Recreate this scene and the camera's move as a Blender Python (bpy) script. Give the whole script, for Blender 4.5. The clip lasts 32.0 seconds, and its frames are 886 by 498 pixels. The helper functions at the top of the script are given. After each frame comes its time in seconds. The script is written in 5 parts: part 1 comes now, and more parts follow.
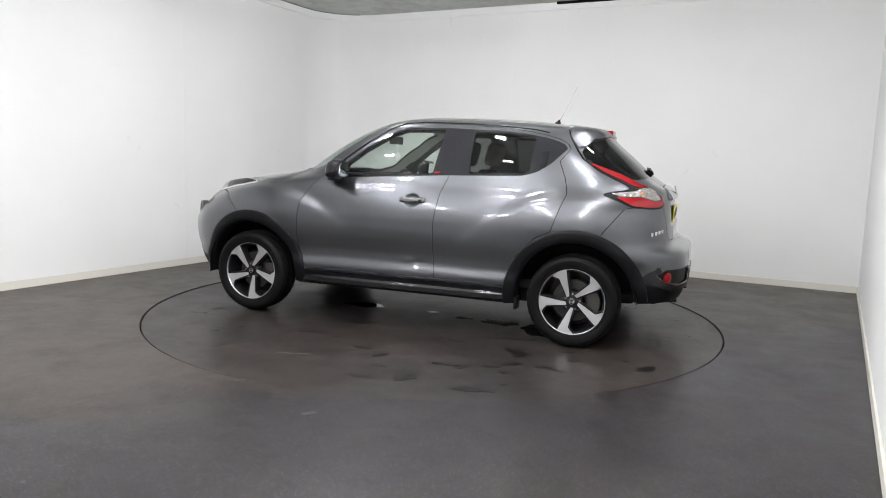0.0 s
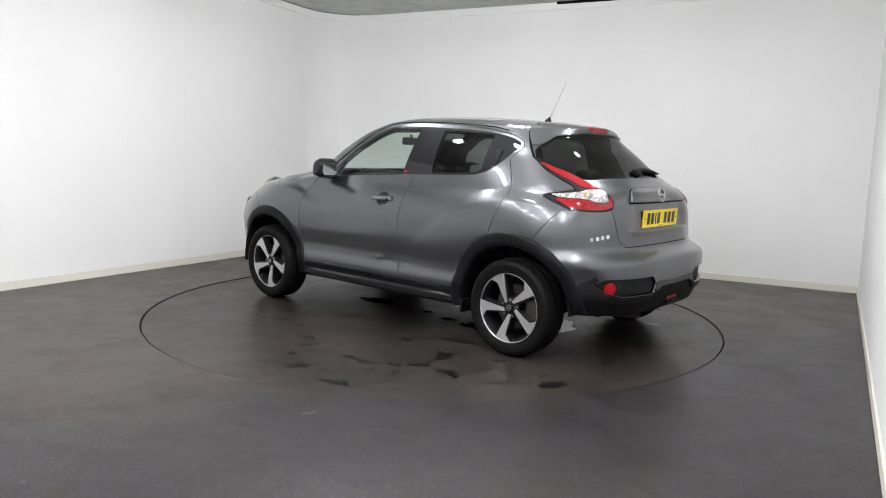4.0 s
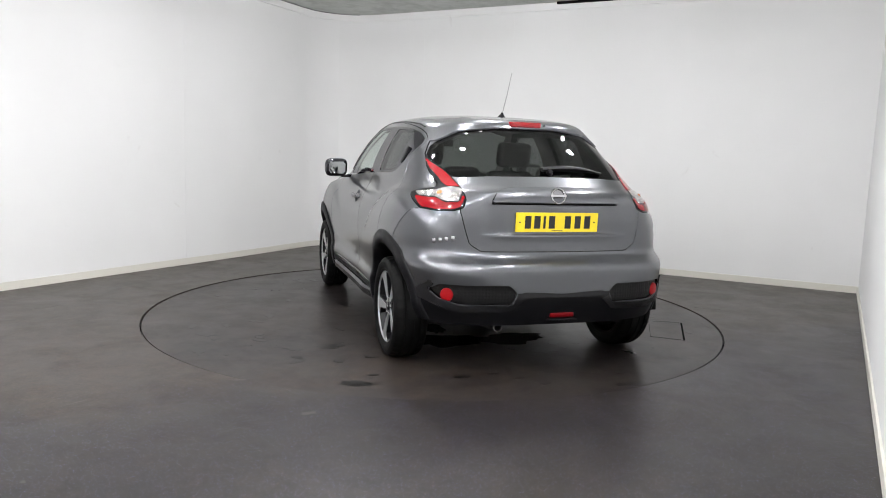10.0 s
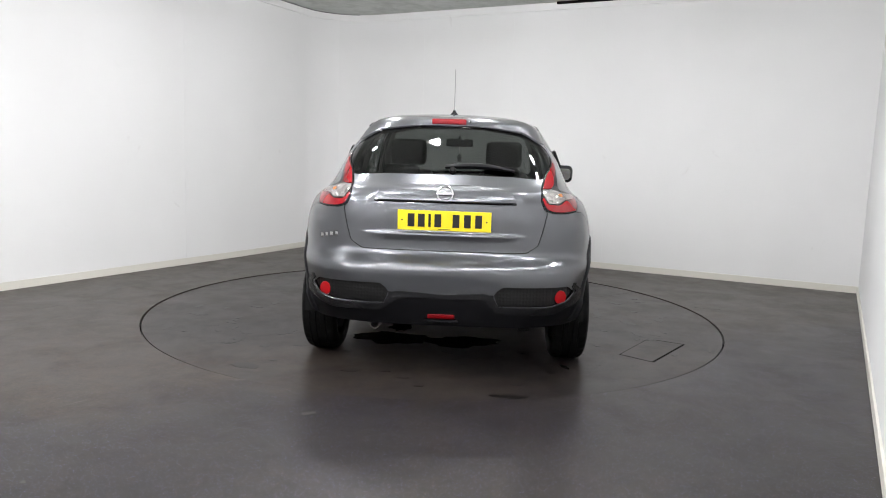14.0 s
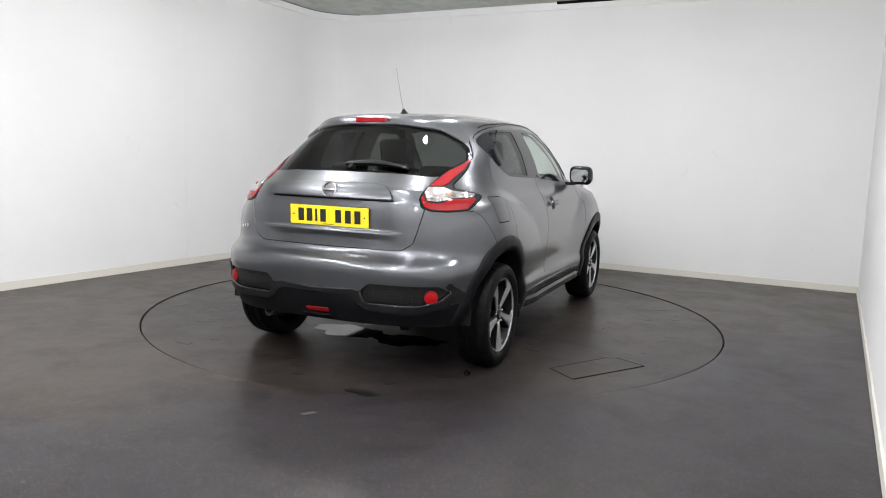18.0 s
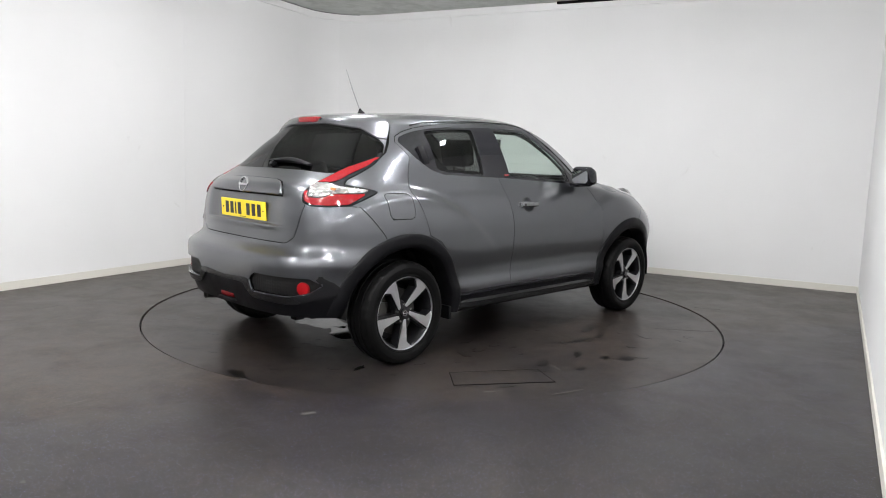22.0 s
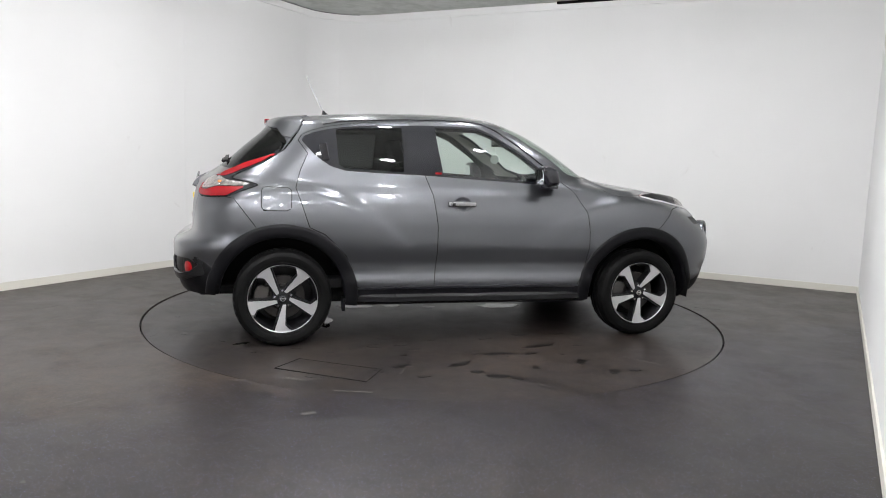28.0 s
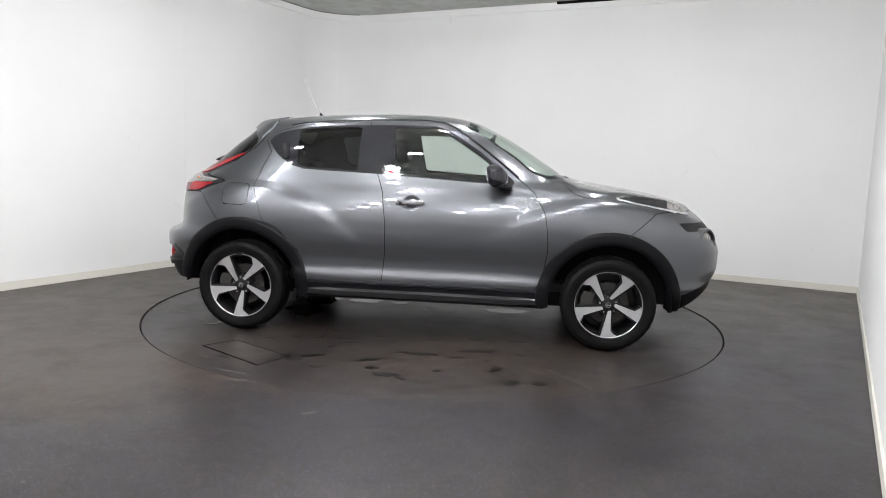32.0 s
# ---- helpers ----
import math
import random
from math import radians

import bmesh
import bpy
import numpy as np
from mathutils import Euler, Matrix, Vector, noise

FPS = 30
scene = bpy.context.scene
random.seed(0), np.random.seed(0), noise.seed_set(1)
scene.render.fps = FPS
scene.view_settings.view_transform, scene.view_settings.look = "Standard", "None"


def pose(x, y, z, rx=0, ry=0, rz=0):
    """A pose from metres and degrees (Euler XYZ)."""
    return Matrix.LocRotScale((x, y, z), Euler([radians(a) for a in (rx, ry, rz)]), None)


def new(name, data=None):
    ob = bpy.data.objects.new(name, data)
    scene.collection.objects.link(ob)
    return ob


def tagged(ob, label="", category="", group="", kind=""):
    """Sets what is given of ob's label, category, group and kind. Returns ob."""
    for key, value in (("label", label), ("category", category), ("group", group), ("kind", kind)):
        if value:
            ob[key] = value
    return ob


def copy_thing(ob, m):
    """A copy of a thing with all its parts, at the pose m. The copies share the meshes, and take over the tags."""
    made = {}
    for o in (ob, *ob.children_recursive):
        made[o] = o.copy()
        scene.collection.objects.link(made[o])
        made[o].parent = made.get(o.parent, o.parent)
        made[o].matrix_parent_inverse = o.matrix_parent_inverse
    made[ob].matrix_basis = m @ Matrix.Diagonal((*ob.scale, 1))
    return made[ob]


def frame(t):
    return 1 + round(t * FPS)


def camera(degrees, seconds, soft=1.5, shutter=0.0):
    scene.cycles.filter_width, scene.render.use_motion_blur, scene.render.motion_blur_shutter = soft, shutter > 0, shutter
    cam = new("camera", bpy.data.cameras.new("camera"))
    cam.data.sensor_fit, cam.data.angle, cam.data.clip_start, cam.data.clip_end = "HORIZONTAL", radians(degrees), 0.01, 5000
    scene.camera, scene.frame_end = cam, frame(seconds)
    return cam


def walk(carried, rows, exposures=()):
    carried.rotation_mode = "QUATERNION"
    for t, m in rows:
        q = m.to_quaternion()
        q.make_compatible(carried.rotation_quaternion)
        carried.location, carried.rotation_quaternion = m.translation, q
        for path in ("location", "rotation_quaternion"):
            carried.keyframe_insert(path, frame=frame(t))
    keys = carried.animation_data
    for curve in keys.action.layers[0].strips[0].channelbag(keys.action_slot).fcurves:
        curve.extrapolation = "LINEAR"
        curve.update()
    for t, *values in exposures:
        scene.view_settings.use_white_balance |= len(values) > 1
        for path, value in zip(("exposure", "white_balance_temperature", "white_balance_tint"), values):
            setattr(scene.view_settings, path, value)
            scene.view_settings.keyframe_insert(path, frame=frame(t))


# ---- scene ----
# ---------------------------------------------------------------- camera
cam = camera(63.55, 32.0, soft=1.0)
EYE = pose(0.059, -5.790, 1.249) @ pose(0, 0, 0, 90 - 7.320) @ pose(0, 0, 0, 0, 0, 1.825)
walk(cam, [(0, EYE), (32, EYE)])

# the platform turns clockwise at an even pace; car and disc turn with it
TURN_START, TURN_RATE = 160.163, -5.214

# ---------------------------------------------------------------- light
scene.view_settings.exposure = 0.0
world = bpy.data.worlds.new("world")
scene.world = world
world.use_nodes = True
world.node_tree.nodes["Background"].inputs[0].default_value = (0.9, 0.95, 1, 1)
world.node_tree.nodes["Background"].inputs[1].default_value = 0.02

# room axes: a along the back wall, b out through the back wall
ROOM = Matrix.Rotation(radians(-26.352), 4, "Z")
WALL_L, WALL_R, WALL_B, WALL_F, HIGH = -3.24, 3.23, 3.163, -6.6, 3.087


def room(a, b, z=0.0):
    return ROOM @ Vector((a, b, z))


# hanging lamp boxes (built with the room) light the place by their glowing faces
LAMPS = [(a, b) for b in (0.15, -1.05, -2.25, -3.35, -4.45, -5.5) for a in (-0.95, 0.4, 1.75)]
GLOW = 332.0


# ---------------------------------------------------------------- materials
def material(name, color, rough=0.5, metal=0.0, coat=0.0, spec=0.5, emit=None, strength=1.0):
    m = bpy.data.materials.new(name)
    m.use_nodes = True
    b = m.node_tree.nodes["Principled BSDF"]
    b.inputs["Base Color"].default_value = (*color, 1)
    b.inputs["Roughness"].default_value = rough
    b.inputs["Metallic"].default_value = metal
    b.inputs["Coat Weight"].default_value = coat
    b.inputs["Coat Roughness"].default_value = 0.03
    b.inputs["Specular IOR Level"].default_value = spec
    if emit:
        b.inputs["Emission Color"].default_value = (*emit, 1)
        b.inputs["Emission Strength"].default_value = strength
    return m


def nodes_of(m):
    t = m.node_tree
    return t, t.nodes["Principled BSDF"]


def add(t, kind, **sockets):
    n = t.nodes.new(kind)
    for key, value in sockets.items():
        n.inputs[key.replace("_", " ")].default_value = value
    return n


def noise_of(t, scale, detail=4.0, rough=0.55, coords="Object", warp=0.0):
    tc = t.nodes.new("ShaderNodeTexCoord")
    n = add(t, "ShaderNodeTexNoise", Scale=scale, Detail=detail, Roughness=rough, Distortion=warp)
    t.links.new(tc.outputs[coords], n.inputs["Vector"])
    return n


def ramp(t, source, stops):
    r = t.nodes.new("ShaderNodeValToRGB")
    e = r.color_ramp.elements
    while len(e) < len(stops):
        e.new(0.5)
    for k, (at, c) in zip(e, stops):
        k.position = at
        k.color = (c, c, c, 1) if isinstance(c, (int, float)) else (*c, 1)
    t.links.new(source, r.inputs[0])
    return r


def mixed(t, fac, a, b, kind="MIX"):
    """a, b: colours or sockets."""
    m = t.nodes.new("ShaderNodeMix")
    m.data_type, m.blend_type = "RGBA", kind
    for sock, v in ((m.inputs[0], fac), (m.inputs[6], a), (m.inputs[7], b)):
        if isinstance(v, bpy.types.NodeSocket):
            t.links.new(v, sock)
        elif isinstance(v, (int, float)):
            sock.default_value = v
        else:
            sock.default_value = (*v, 1)
    return m.outputs[2]


def bumped(t, b, height, strength, distance):
    n = add(t, "ShaderNodeBump", Strength=strength, Distance=distance)
    t.links.new(height, n.inputs["Height"])
    t.links.new(n.outputs[0], b.inputs["Normal"])


def wall_paint():
    m = material("wall_paint", (0.75, 0.75, 0.745), 0.68, spec=0.25)
    t, b = nodes_of(m)
    big = noise_of(t, 0.7, 3)
    fine = noise_of(t, 90, 3)
    tone = ramp(t, big.outputs[0], [(0.3, (0.735, 0.735, 0.73)), (0.7, (0.775, 0.775, 0.77))])
    smear = ramp(t, noise_of(t, 3.5, 6, 0.7, warp=0.8).outputs[0], [(0.66, (1, 1, 1)), (0.78, (0.86, 0.85, 0.84))])
    t.links.new(mixed(t, 1.0, tone.outputs[0], smear.outputs[0], "MULTIPLY"), b.inputs["Base Color"])
    bumped(t, b, fine.outputs[0], 0.08, 0.002)
    return m


def floor_vinyl(name, dirt, fleck, edge=None):
    """Dark safety vinyl: grey sheet with bright flecks, a brown film of dirt and patches that were wiped or wetted.
    edge: (x, y, c) of a line; behind it the dirt film lies thick, before it the sheet is scrubbed clean."""
    m = material(name, (0.05, 0.05, 0.052), 0.45, spec=0.34)
    t, b = nodes_of(m)
    tc = t.nodes.new("ShaderNodeTexCoord")
    film = noise_of(t, 0.55, 5, 0.6, warp=0.6)
    patch = noise_of(t, 2.6, 7, 0.7, warp=0.35)
    grain = noise_of(t, 120, 3)
    amount = film.outputs[0]
    if edge:
        dot = t.nodes.new("ShaderNodeVectorMath")
        dot.operation, dot.inputs[1].default_value = "DOT_PRODUCT", (edge[0], edge[1], 0)
        t.links.new(tc.outputs["Object"], dot.inputs[0])
        wobble = noise_of(t, 1.6, 5, 0.65, warp=1.0)
        k = t.nodes.new("ShaderNodeMath")
        k.operation, k.inputs[1].default_value = "MULTIPLY_ADD", 1.1
        t.links.new(wobble.outputs[0], k.inputs[0])
        t.links.new(dot.outputs["Value"], k.inputs[2])
        line = ramp(t, k.outputs[0], [(0.0, 0.25), (1.0, 0.60)])
        line.color_ramp.elements[0].position, line.color_ramp.elements[1].position = 0.42, 0.72
        shift = t.nodes.new("ShaderNodeMath")
        shift.operation, shift.inputs[1].default_value = "ADD", edge[2]
        t.links.new(k.outputs[0], shift.inputs[0])
        t.links.new(shift.outputs[0], line.inputs[0])
        both = t.nodes.new("ShaderNodeMath")
        both.operation, both.inputs[1].default_value = "MULTIPLY_ADD", 0.35
        t.links.new(film.outputs[0], both.inputs[0])
        t.links.new(line.outputs[0], both.inputs[2])
        amount = both.outputs[0]
    f = ramp(t, amount, [(0.40, 0.0), (0.72, 1.0)])
    base = mixed(t, f.outputs[0], (0.0158, 0.0138, 0.0126), tuple(dirt))
    p = ramp(t, patch.outputs[0], [(0.30, (0.74, 0.74, 0.74)), (0.44, (0.96, 0.96, 0.96)), (0.56, (1, 1, 1)), (0.74, (1.22, 1.19, 1.16))])
    base = mixed(t, 1.0, base, p.outputs[0], "MULTIPLY")
    blue = ramp(t, noise_of(t, 9, 6, 0.75, warp=0.6).outputs[0], [(0.36, (1.42, 1.26, 1.12)), (0.50, (1.0, 0.97, 0.97)), (0.64, (0.66, 0.68, 0.76))])
    base = mixed(t, 0.9, base, blue.outputs[0], "MULTIPLY")
    g = ramp(t, grain.outputs[0], [(0.3, (0.5, 0.5, 0.5)), (0.7, (1.5, 1.5, 1.5))])
    base = mixed(t, 1.0, base, g.outputs[0], "MULTIPLY")
    for size, share, hue in ((170.0, 0.62, ((0.12, 0.12, 0.34), (0.26, 0.25, 0.34))), (95.0, 0.82, ((0.34, 0.19, 0.14), (0.20, 0.20, 0.55))), (52.0, 0.91, ((0.42, 0.20, 0.12), (0.16, 0.18, 0.62)))):
        v = add(t, "ShaderNodeTexVoronoi", Scale=size)
        t.links.new(tc.outputs["Object"], v.inputs["Vector"])
        dot = ramp(t, v.outputs["Distance"], [(0.16 if size < 60 else 0.20, 1.0), (0.22 if size < 60 else 0.32, 0.0)])
        pick = ramp(t, v.outputs["Color"], [(share, 0.0), (share + 0.04, fleck)])
        tint = ramp(t, v.outputs["Color"], [(share, hue[0]), (0.97, hue[1])])
        k = t.nodes.new("ShaderNodeMath")
        k.operation = "MULTIPLY"
        t.links.new(dot.outputs[0], k.inputs[0])
        t.links.new(pick.outputs[0], k.inputs[1])
        seen = k.outputs[0]
        if edge:
            hide = t.nodes.new("ShaderNodeMath")
            hide.operation, hide.inputs[1].default_value, hide.inputs[2].default_value = "MULTIPLY_ADD", -0.8, 1.0
            t.links.new(f.outputs[0], hide.inputs[0])
            veil = t.nodes.new("ShaderNodeMath")
            veil.operation = "MULTIPLY"
            t.links.new(seen, veil.inputs[0])
            t.links.new(hide.outputs[0], veil.inputs[1])
            seen = veil.outputs[0]
        base = mixed(t, seen, base, tint.outputs[0])
    t.links.new(base, b.inputs["Base Color"])
    r = ramp(t, patch.outputs[0], [(0.30, 0.31), (0.5, 0.37), (0.7, 0.45)])
    t.links.new(r.outputs[0], b.inputs["Roughness"])
    bumped(t, b, grain.outputs[0], 0.10, 0.001)
    return m


def car_paint():
    """Dark grey metallic base under a clear coat, with fine flakes."""
    m = material("grey_metallic_paint", (0.12, 0.123, 0.132), 0.295, 0.9, 0.9)
    t, b = nodes_of(m)
    flake = noise_of(t, 900, 1)
    c = ramp(t, flake.outputs[0], [(0.3, (0.078, 0.081, 0.089)), (0.7, (0.116, 0.120, 0.132))])
    t.links.new(c.outputs[0], b.inputs["Base Color"])
    return m


def glassy(name, color, rough=0.0, gain=0.07):
    m = bpy.data.materials.new(name)
    m.use_nodes = True
    t = m.node_tree
    t.nodes.remove(t.nodes["Principled BSDF"])
    clear = add(t, "ShaderNodeBsdfTransparent", Color=(*color, 1))
    gloss = add(t, "ShaderNodeBsdfGlossy", Roughness=rough)
    facing = add(t, "ShaderNodeLayerWeight", Blend=0.5)
    power = t.nodes.new("ShaderNodeMath")
    power.operation, power.inputs[1].default_value = "POWER", 5.0
    t.links.new(facing.outputs["Facing"], power.inputs[0])
    fres = t.nodes.new("ShaderNodeMath")
    fres.operation, fres.inputs[1].default_value, fres.inputs[2].default_value = "MULTIPLY_ADD", 0.9, gain
    t.links.new(power.outputs[0], fres.inputs[0])
    mix = t.nodes.new("ShaderNodeMixShader")
    t.links.new(fres.outputs[0], mix.inputs[0])
    t.links.new(clear.outputs[0], mix.inputs[1])
    t.links.new(gloss.outputs[0], mix.inputs[2])
    t.links.new(mix.outputs[0], t.nodes["Material Output"].inputs[0])
    return m


def rough_plastic(name, color, rough, spec=0.25):
    m = material(name, color, rough, spec=spec)
    t, b = nodes_of(m)
    n = noise_of(t, 420, 2)
    bumped(t, b, n.outputs[0], 0.12, 0.0008)
    w = noise_of(t, 9, 4)
    r = ramp(t, w.outputs[0], [(0.3, rough - 0.08), (0.7, rough + 0.1)])
    t.links.new(r.outputs[0], b.inputs["Roughness"])
    return m


def honeycomb():
    m = material("black_mesh", (0.008, 0.008, 0.008), 0.5, spec=0.2)
    t, b = nodes_of(m)
    tc = t.nodes.new("ShaderNodeTexCoord")
    v = add(t, "ShaderNodeTexVoronoi", Scale=55.0, Randomness=0.25)
    t.links.new(tc.outputs["Object"], v.inputs["Vector"])
    bumped(t, b, v.outputs["Distance"], 0.5, 0.005)
    return m


def faceted(name, color):
    m = material(name, color, 0.12, 0.7, 1.0)
    t, b = nodes_of(m)
    tc = t.nodes.new("ShaderNodeTexCoord")
    v = add(t, "ShaderNodeTexVoronoi", Scale=60.0, Randomness=0.4)
    t.links.new(tc.outputs["Object"], v.inputs["Vector"])
    tone = ramp(t, v.outputs["Color"], [(0.2, tuple(0.45 * k for k in color)), (0.8, tuple(1.3 * k for k in color))])
    t.links.new(tone.outputs[0], b.inputs["Base Color"])
    bumped(t, b, v.outputs["Distance"], 0.6, 0.01)
    return m


WALL = wall_paint()
TRIM = material("skirting_paint", (0.66, 0.64, 0.58), 0.45)
CEILING = material("ceiling_board", (0.56, 0.58, 0.55), 0.8)
_t, _b = nodes_of(CEILING)
_t.links.new(ramp(_t, noise_of(_t, 5.0, 6, 0.65, warp=0.5).outputs[0], [(0.32, (0.46, 0.48, 0.45)), (0.6, (0.60, 0.62, 0.59))]).outputs[0], _b.inputs["Base Color"])
DARK_GAP = material("dark_gap", (0.006, 0.006, 0.006), 0.9, spec=0.04)
FLOOR = floor_vinyl("floor_vinyl", (0.034, 0.0270, 0.0212), 0.8, (-0.22, 0.45, 0.75))
DISC = floor_vinyl("disc_vinyl", (0.042, 0.034, 0.0275), 0.2)
LAMP_FACE = material("lamp_diffuser", (0.9, 0.9, 0.9), 0.5, emit=(0.985, 0.975, 1.0), strength=GLOW)
PAINT = car_paint()
BLACK_GLOSS = material("black_gloss", (0.010, 0.010, 0.013), 0.05, 0, 0.0, 0.45)
CLADDING = rough_plastic("black_cladding", (0.005, 0.005, 0.006), 0.42, 0.13)
BLACK_MATT = material("black_matt", (0.008, 0.008, 0.008), 0.8, spec=0.1)
RIM_BLACK = material("rim_black", (0.007, 0.007, 0.008), 0.3, spec=0.3)
RUBBER = rough_plastic("tyre_rubber", (0.0045, 0.0045, 0.0045), 0.52, 0.10)
GLASS = glassy("clear_glass", (0.80, 0.87, 0.83))
PRIVACY = glassy("privacy_glass", (0.15, 0.157, 0.155), gain=0.034)
REAR_TINT = glassy("rear_tint", (0.105, 0.110, 0.108), gain=0.026)
SILVER = material("machined_alloy", (0.62, 0.62, 0.63), 0.3, 0.85)
CHROME = material("chrome", (0.8, 0.8, 0.8), 0.08, 1.0)
SATIN = material("satin_silver", (0.24, 0.24, 0.25), 0.25, 0.9)
BADGE = material("badge_silver", (0.5, 0.5, 0.51), 0.2, 1.0)
STEEL = material("brake_steel", (0.10, 0.095, 0.09), 0.4, 0.9)
DISC_IRON = material("brake_iron", (0.045, 0.042, 0.04), 0.5, 0.7)
LAMP_RED = material("red_lens", (0.22, 0.003, 0.007), 0.10, 0, 0.3, 0.35)
LAMP_CLEAR = faceted("clear_lens", (0.40, 0.37, 0.36))
# amber bulb behind the clear lens
LAMP_AMBER = material("amber_lens", (0.40, 0.15, 0.05), 0.15, 0, 1.0)
REFLECTOR = material("red_reflector", (0.30, 0.003, 0.006), 0.3, 0, 0.0, 0.2)
DARK_TRIM = material("dark_trim", (0.010, 0.010, 0.011), 0.18, 0, 0.0, 0.34)
MESH_BLACK = honeycomb()
LAMP_SMOKE = material("lamp_glass", (0.012, 0.012, 0.013), 0.08, 0, 0.0, 0.4)
PLATE = material("yellow_plate", (0.86, 0.66, 0.02), 0.35)
PLATE_INK = material("plate_ink", (0.012, 0.012, 0.012), 0.4)
CLOTH = rough_plastic("seat_cloth", (0.009, 0.009, 0.010), 0.85, 0.1)
LINING = material("interior_lining", (0.018, 0.018, 0.019), 0.8)
HEADLINING = material("headlining", (0.30, 0.295, 0.28), 0.9)
MIRROR = material("mirror_glass", (0.85, 0.87, 0.86), 0.02, 1.0)
WET = material("wet_film", (0.016, 0.015, 0.014), 0.06, spec=0.4)
DAMP = material("damp_mark", (0.006, 0.0055, 0.005), 0.30, spec=0.26)
SCRATCH = material("pale_scratch", (0.075, 0.07, 0.064), 0.5)
DARK_RED = material("dark_red_lens", (0.13, 0.001, 0.003), 0.3, 0, 0.0, 0.15)
AERIAL = material("aerial_rod", (0.42, 0.42, 0.42), 0.4, 0.6)
# ---------------------------------------------------------------- mesh helpers
def mesh_of(name, bm, mat, smooth=True, angle=None):
    me = bpy.data.meshes.new(name)
    bm.normal_update()
    bm.to_mesh(me)
    bm.free()
    for m in mat if isinstance(mat, (list, tuple)) else [mat]:
        me.materials.append(m)
    if smooth:
        me.shade_smooth()
        me.set_sharp_from_angle(angle=radians(angle or 38))
    return me


def part(name, bm, mat, parent, label="", smooth=True, angle=None):
    ob = new(name, mesh_of(name, bm, mat, smooth, angle))
    ob.parent = parent
    if label:
        tagged(ob, label)
    return ob


def setting(name, bm, mat, label, category, smooth=False):
    return tagged(new(name, mesh_of(name, bm, mat, smooth)), label, category, kind="structure")


def box(bm, lo, hi, bevel=0.0, m=Matrix(), seg=2):
    lo, hi = Vector(lo), Vector(hi)
    c, s = (lo + hi) / 2, hi - lo
    r = bmesh.ops.create_cube(bm, size=1, matrix=m @ Matrix.Translation(c) @ Matrix.Diagonal((*s, 1)))
    if bevel:
        edges = list({e for v in r["verts"] for e in v.link_edges})
        bmesh.ops.bevel(bm, geom=edges, offset=bevel, segments=seg, profile=0.6, affect="EDGES")
    return bm


def prism(bm, outline, lo, hi, m=Matrix()):
    """An outline in the xy plane, raised from lo to hi."""
    low = [bm.verts.new(m @ Vector((x, y, lo))) for x, y in outline]
    top = [bm.verts.new(m @ Vector((x, y, hi))) for x, y in outline]
    n = len(outline)
    bm.faces.new(low[::-1])
    bm.faces.new(top)
    for i in range(n):
        bm.faces.new((low[i], low[(i + 1) % n], top[(i + 1) % n], top[i]))
    return bm


def lathe(bm, profile, n=48, m=Matrix(), closed=False):
    """profile: (radius, height) turned about z."""
    rings = [[bm.verts.new(m @ Vector((r * math.cos(a), r * math.sin(a), z)))
              for a in (2 * math.pi * i / n for i in range(n))] for r, z in profile]
    pairs = list(zip(rings, rings[1:] + ([rings[0]] if closed else [])))
    for p, q in (pairs if closed else pairs[:len(rings) - 1]):
        for i in range(n):
            j = (i + 1) % n
            bm.faces.new((p[i], p[j], q[j], q[i]))
    return bm


def tube(bm, path, radius, n=8, taper=None):
    path = [Vector(p) for p in path]
    rings = []
    for k, p in enumerate(path):
        d = (path[min(k + 1, len(path) - 1)] - path[max(k - 1, 0)]).normalized()
        u = d.orthogonal().normalized() if not rings else (u - d * u.dot(d)).normalized()
        w = d.cross(u)
        r = radius if taper is None else radius + (taper - radius) * k / (len(path) - 1)
        rings.append([bm.verts.new(p + r * (u * math.cos(a) + w * math.sin(a)))
                      for a in (2 * math.pi * i / n for i in range(n))])
    for a, b in zip(rings, rings[1:]):
        for i in range(n):
            bm.faces.new((a[i], a[(i + 1) % n], b[(i + 1) % n], b[i]))
    bm.faces.new(rings[0][::-1])
    bm.faces.new(rings[-1])
    return bm


# ---------------------------------------------------------------- room
RING = 2.225
CORNER = 0.68
LEVEL = 0.005  # the floor stands a little above the disc


def disc_verts(bm, r, z, n):
    return [bm.verts.new((r * math.cos(2 * math.pi * i / n), r * math.sin(2 * math.pi * i / n), z)) for i in range(n)]


def flat_strip(p, q, wide, z):
    p, q = Vector(p), Vector(q)
    d = (q - p).normalized()
    s = Vector((-d.y, d.x)) * wide / 2
    bm = bmesh.new()
    prism(bm, [p - s, q - s, q + s, p + s], -0.001, z)
    return bm


def blot(c, rx, ry, turn, z, seed, n=40):
    """A flat patch with an uneven edge."""
    bm = bmesh.new()
    out = []
    for k in range(n):
        a = 2 * math.pi * k / n
        r = 1 + 0.55 * noise.noise((2.1 * math.cos(a) + seed * 7.3, 2.1 * math.sin(a), seed)) + 0.18 * noise.noise((6 * math.cos(a), 6 * math.sin(a), seed + 3.1))
        p = Matrix.Rotation(radians(turn), 2) @ Vector((rx * r * math.cos(a), ry * r * math.sin(a)))
        out.append(Vector(c) + p)
    prism(bm, out, -0.001, z)
    return bm


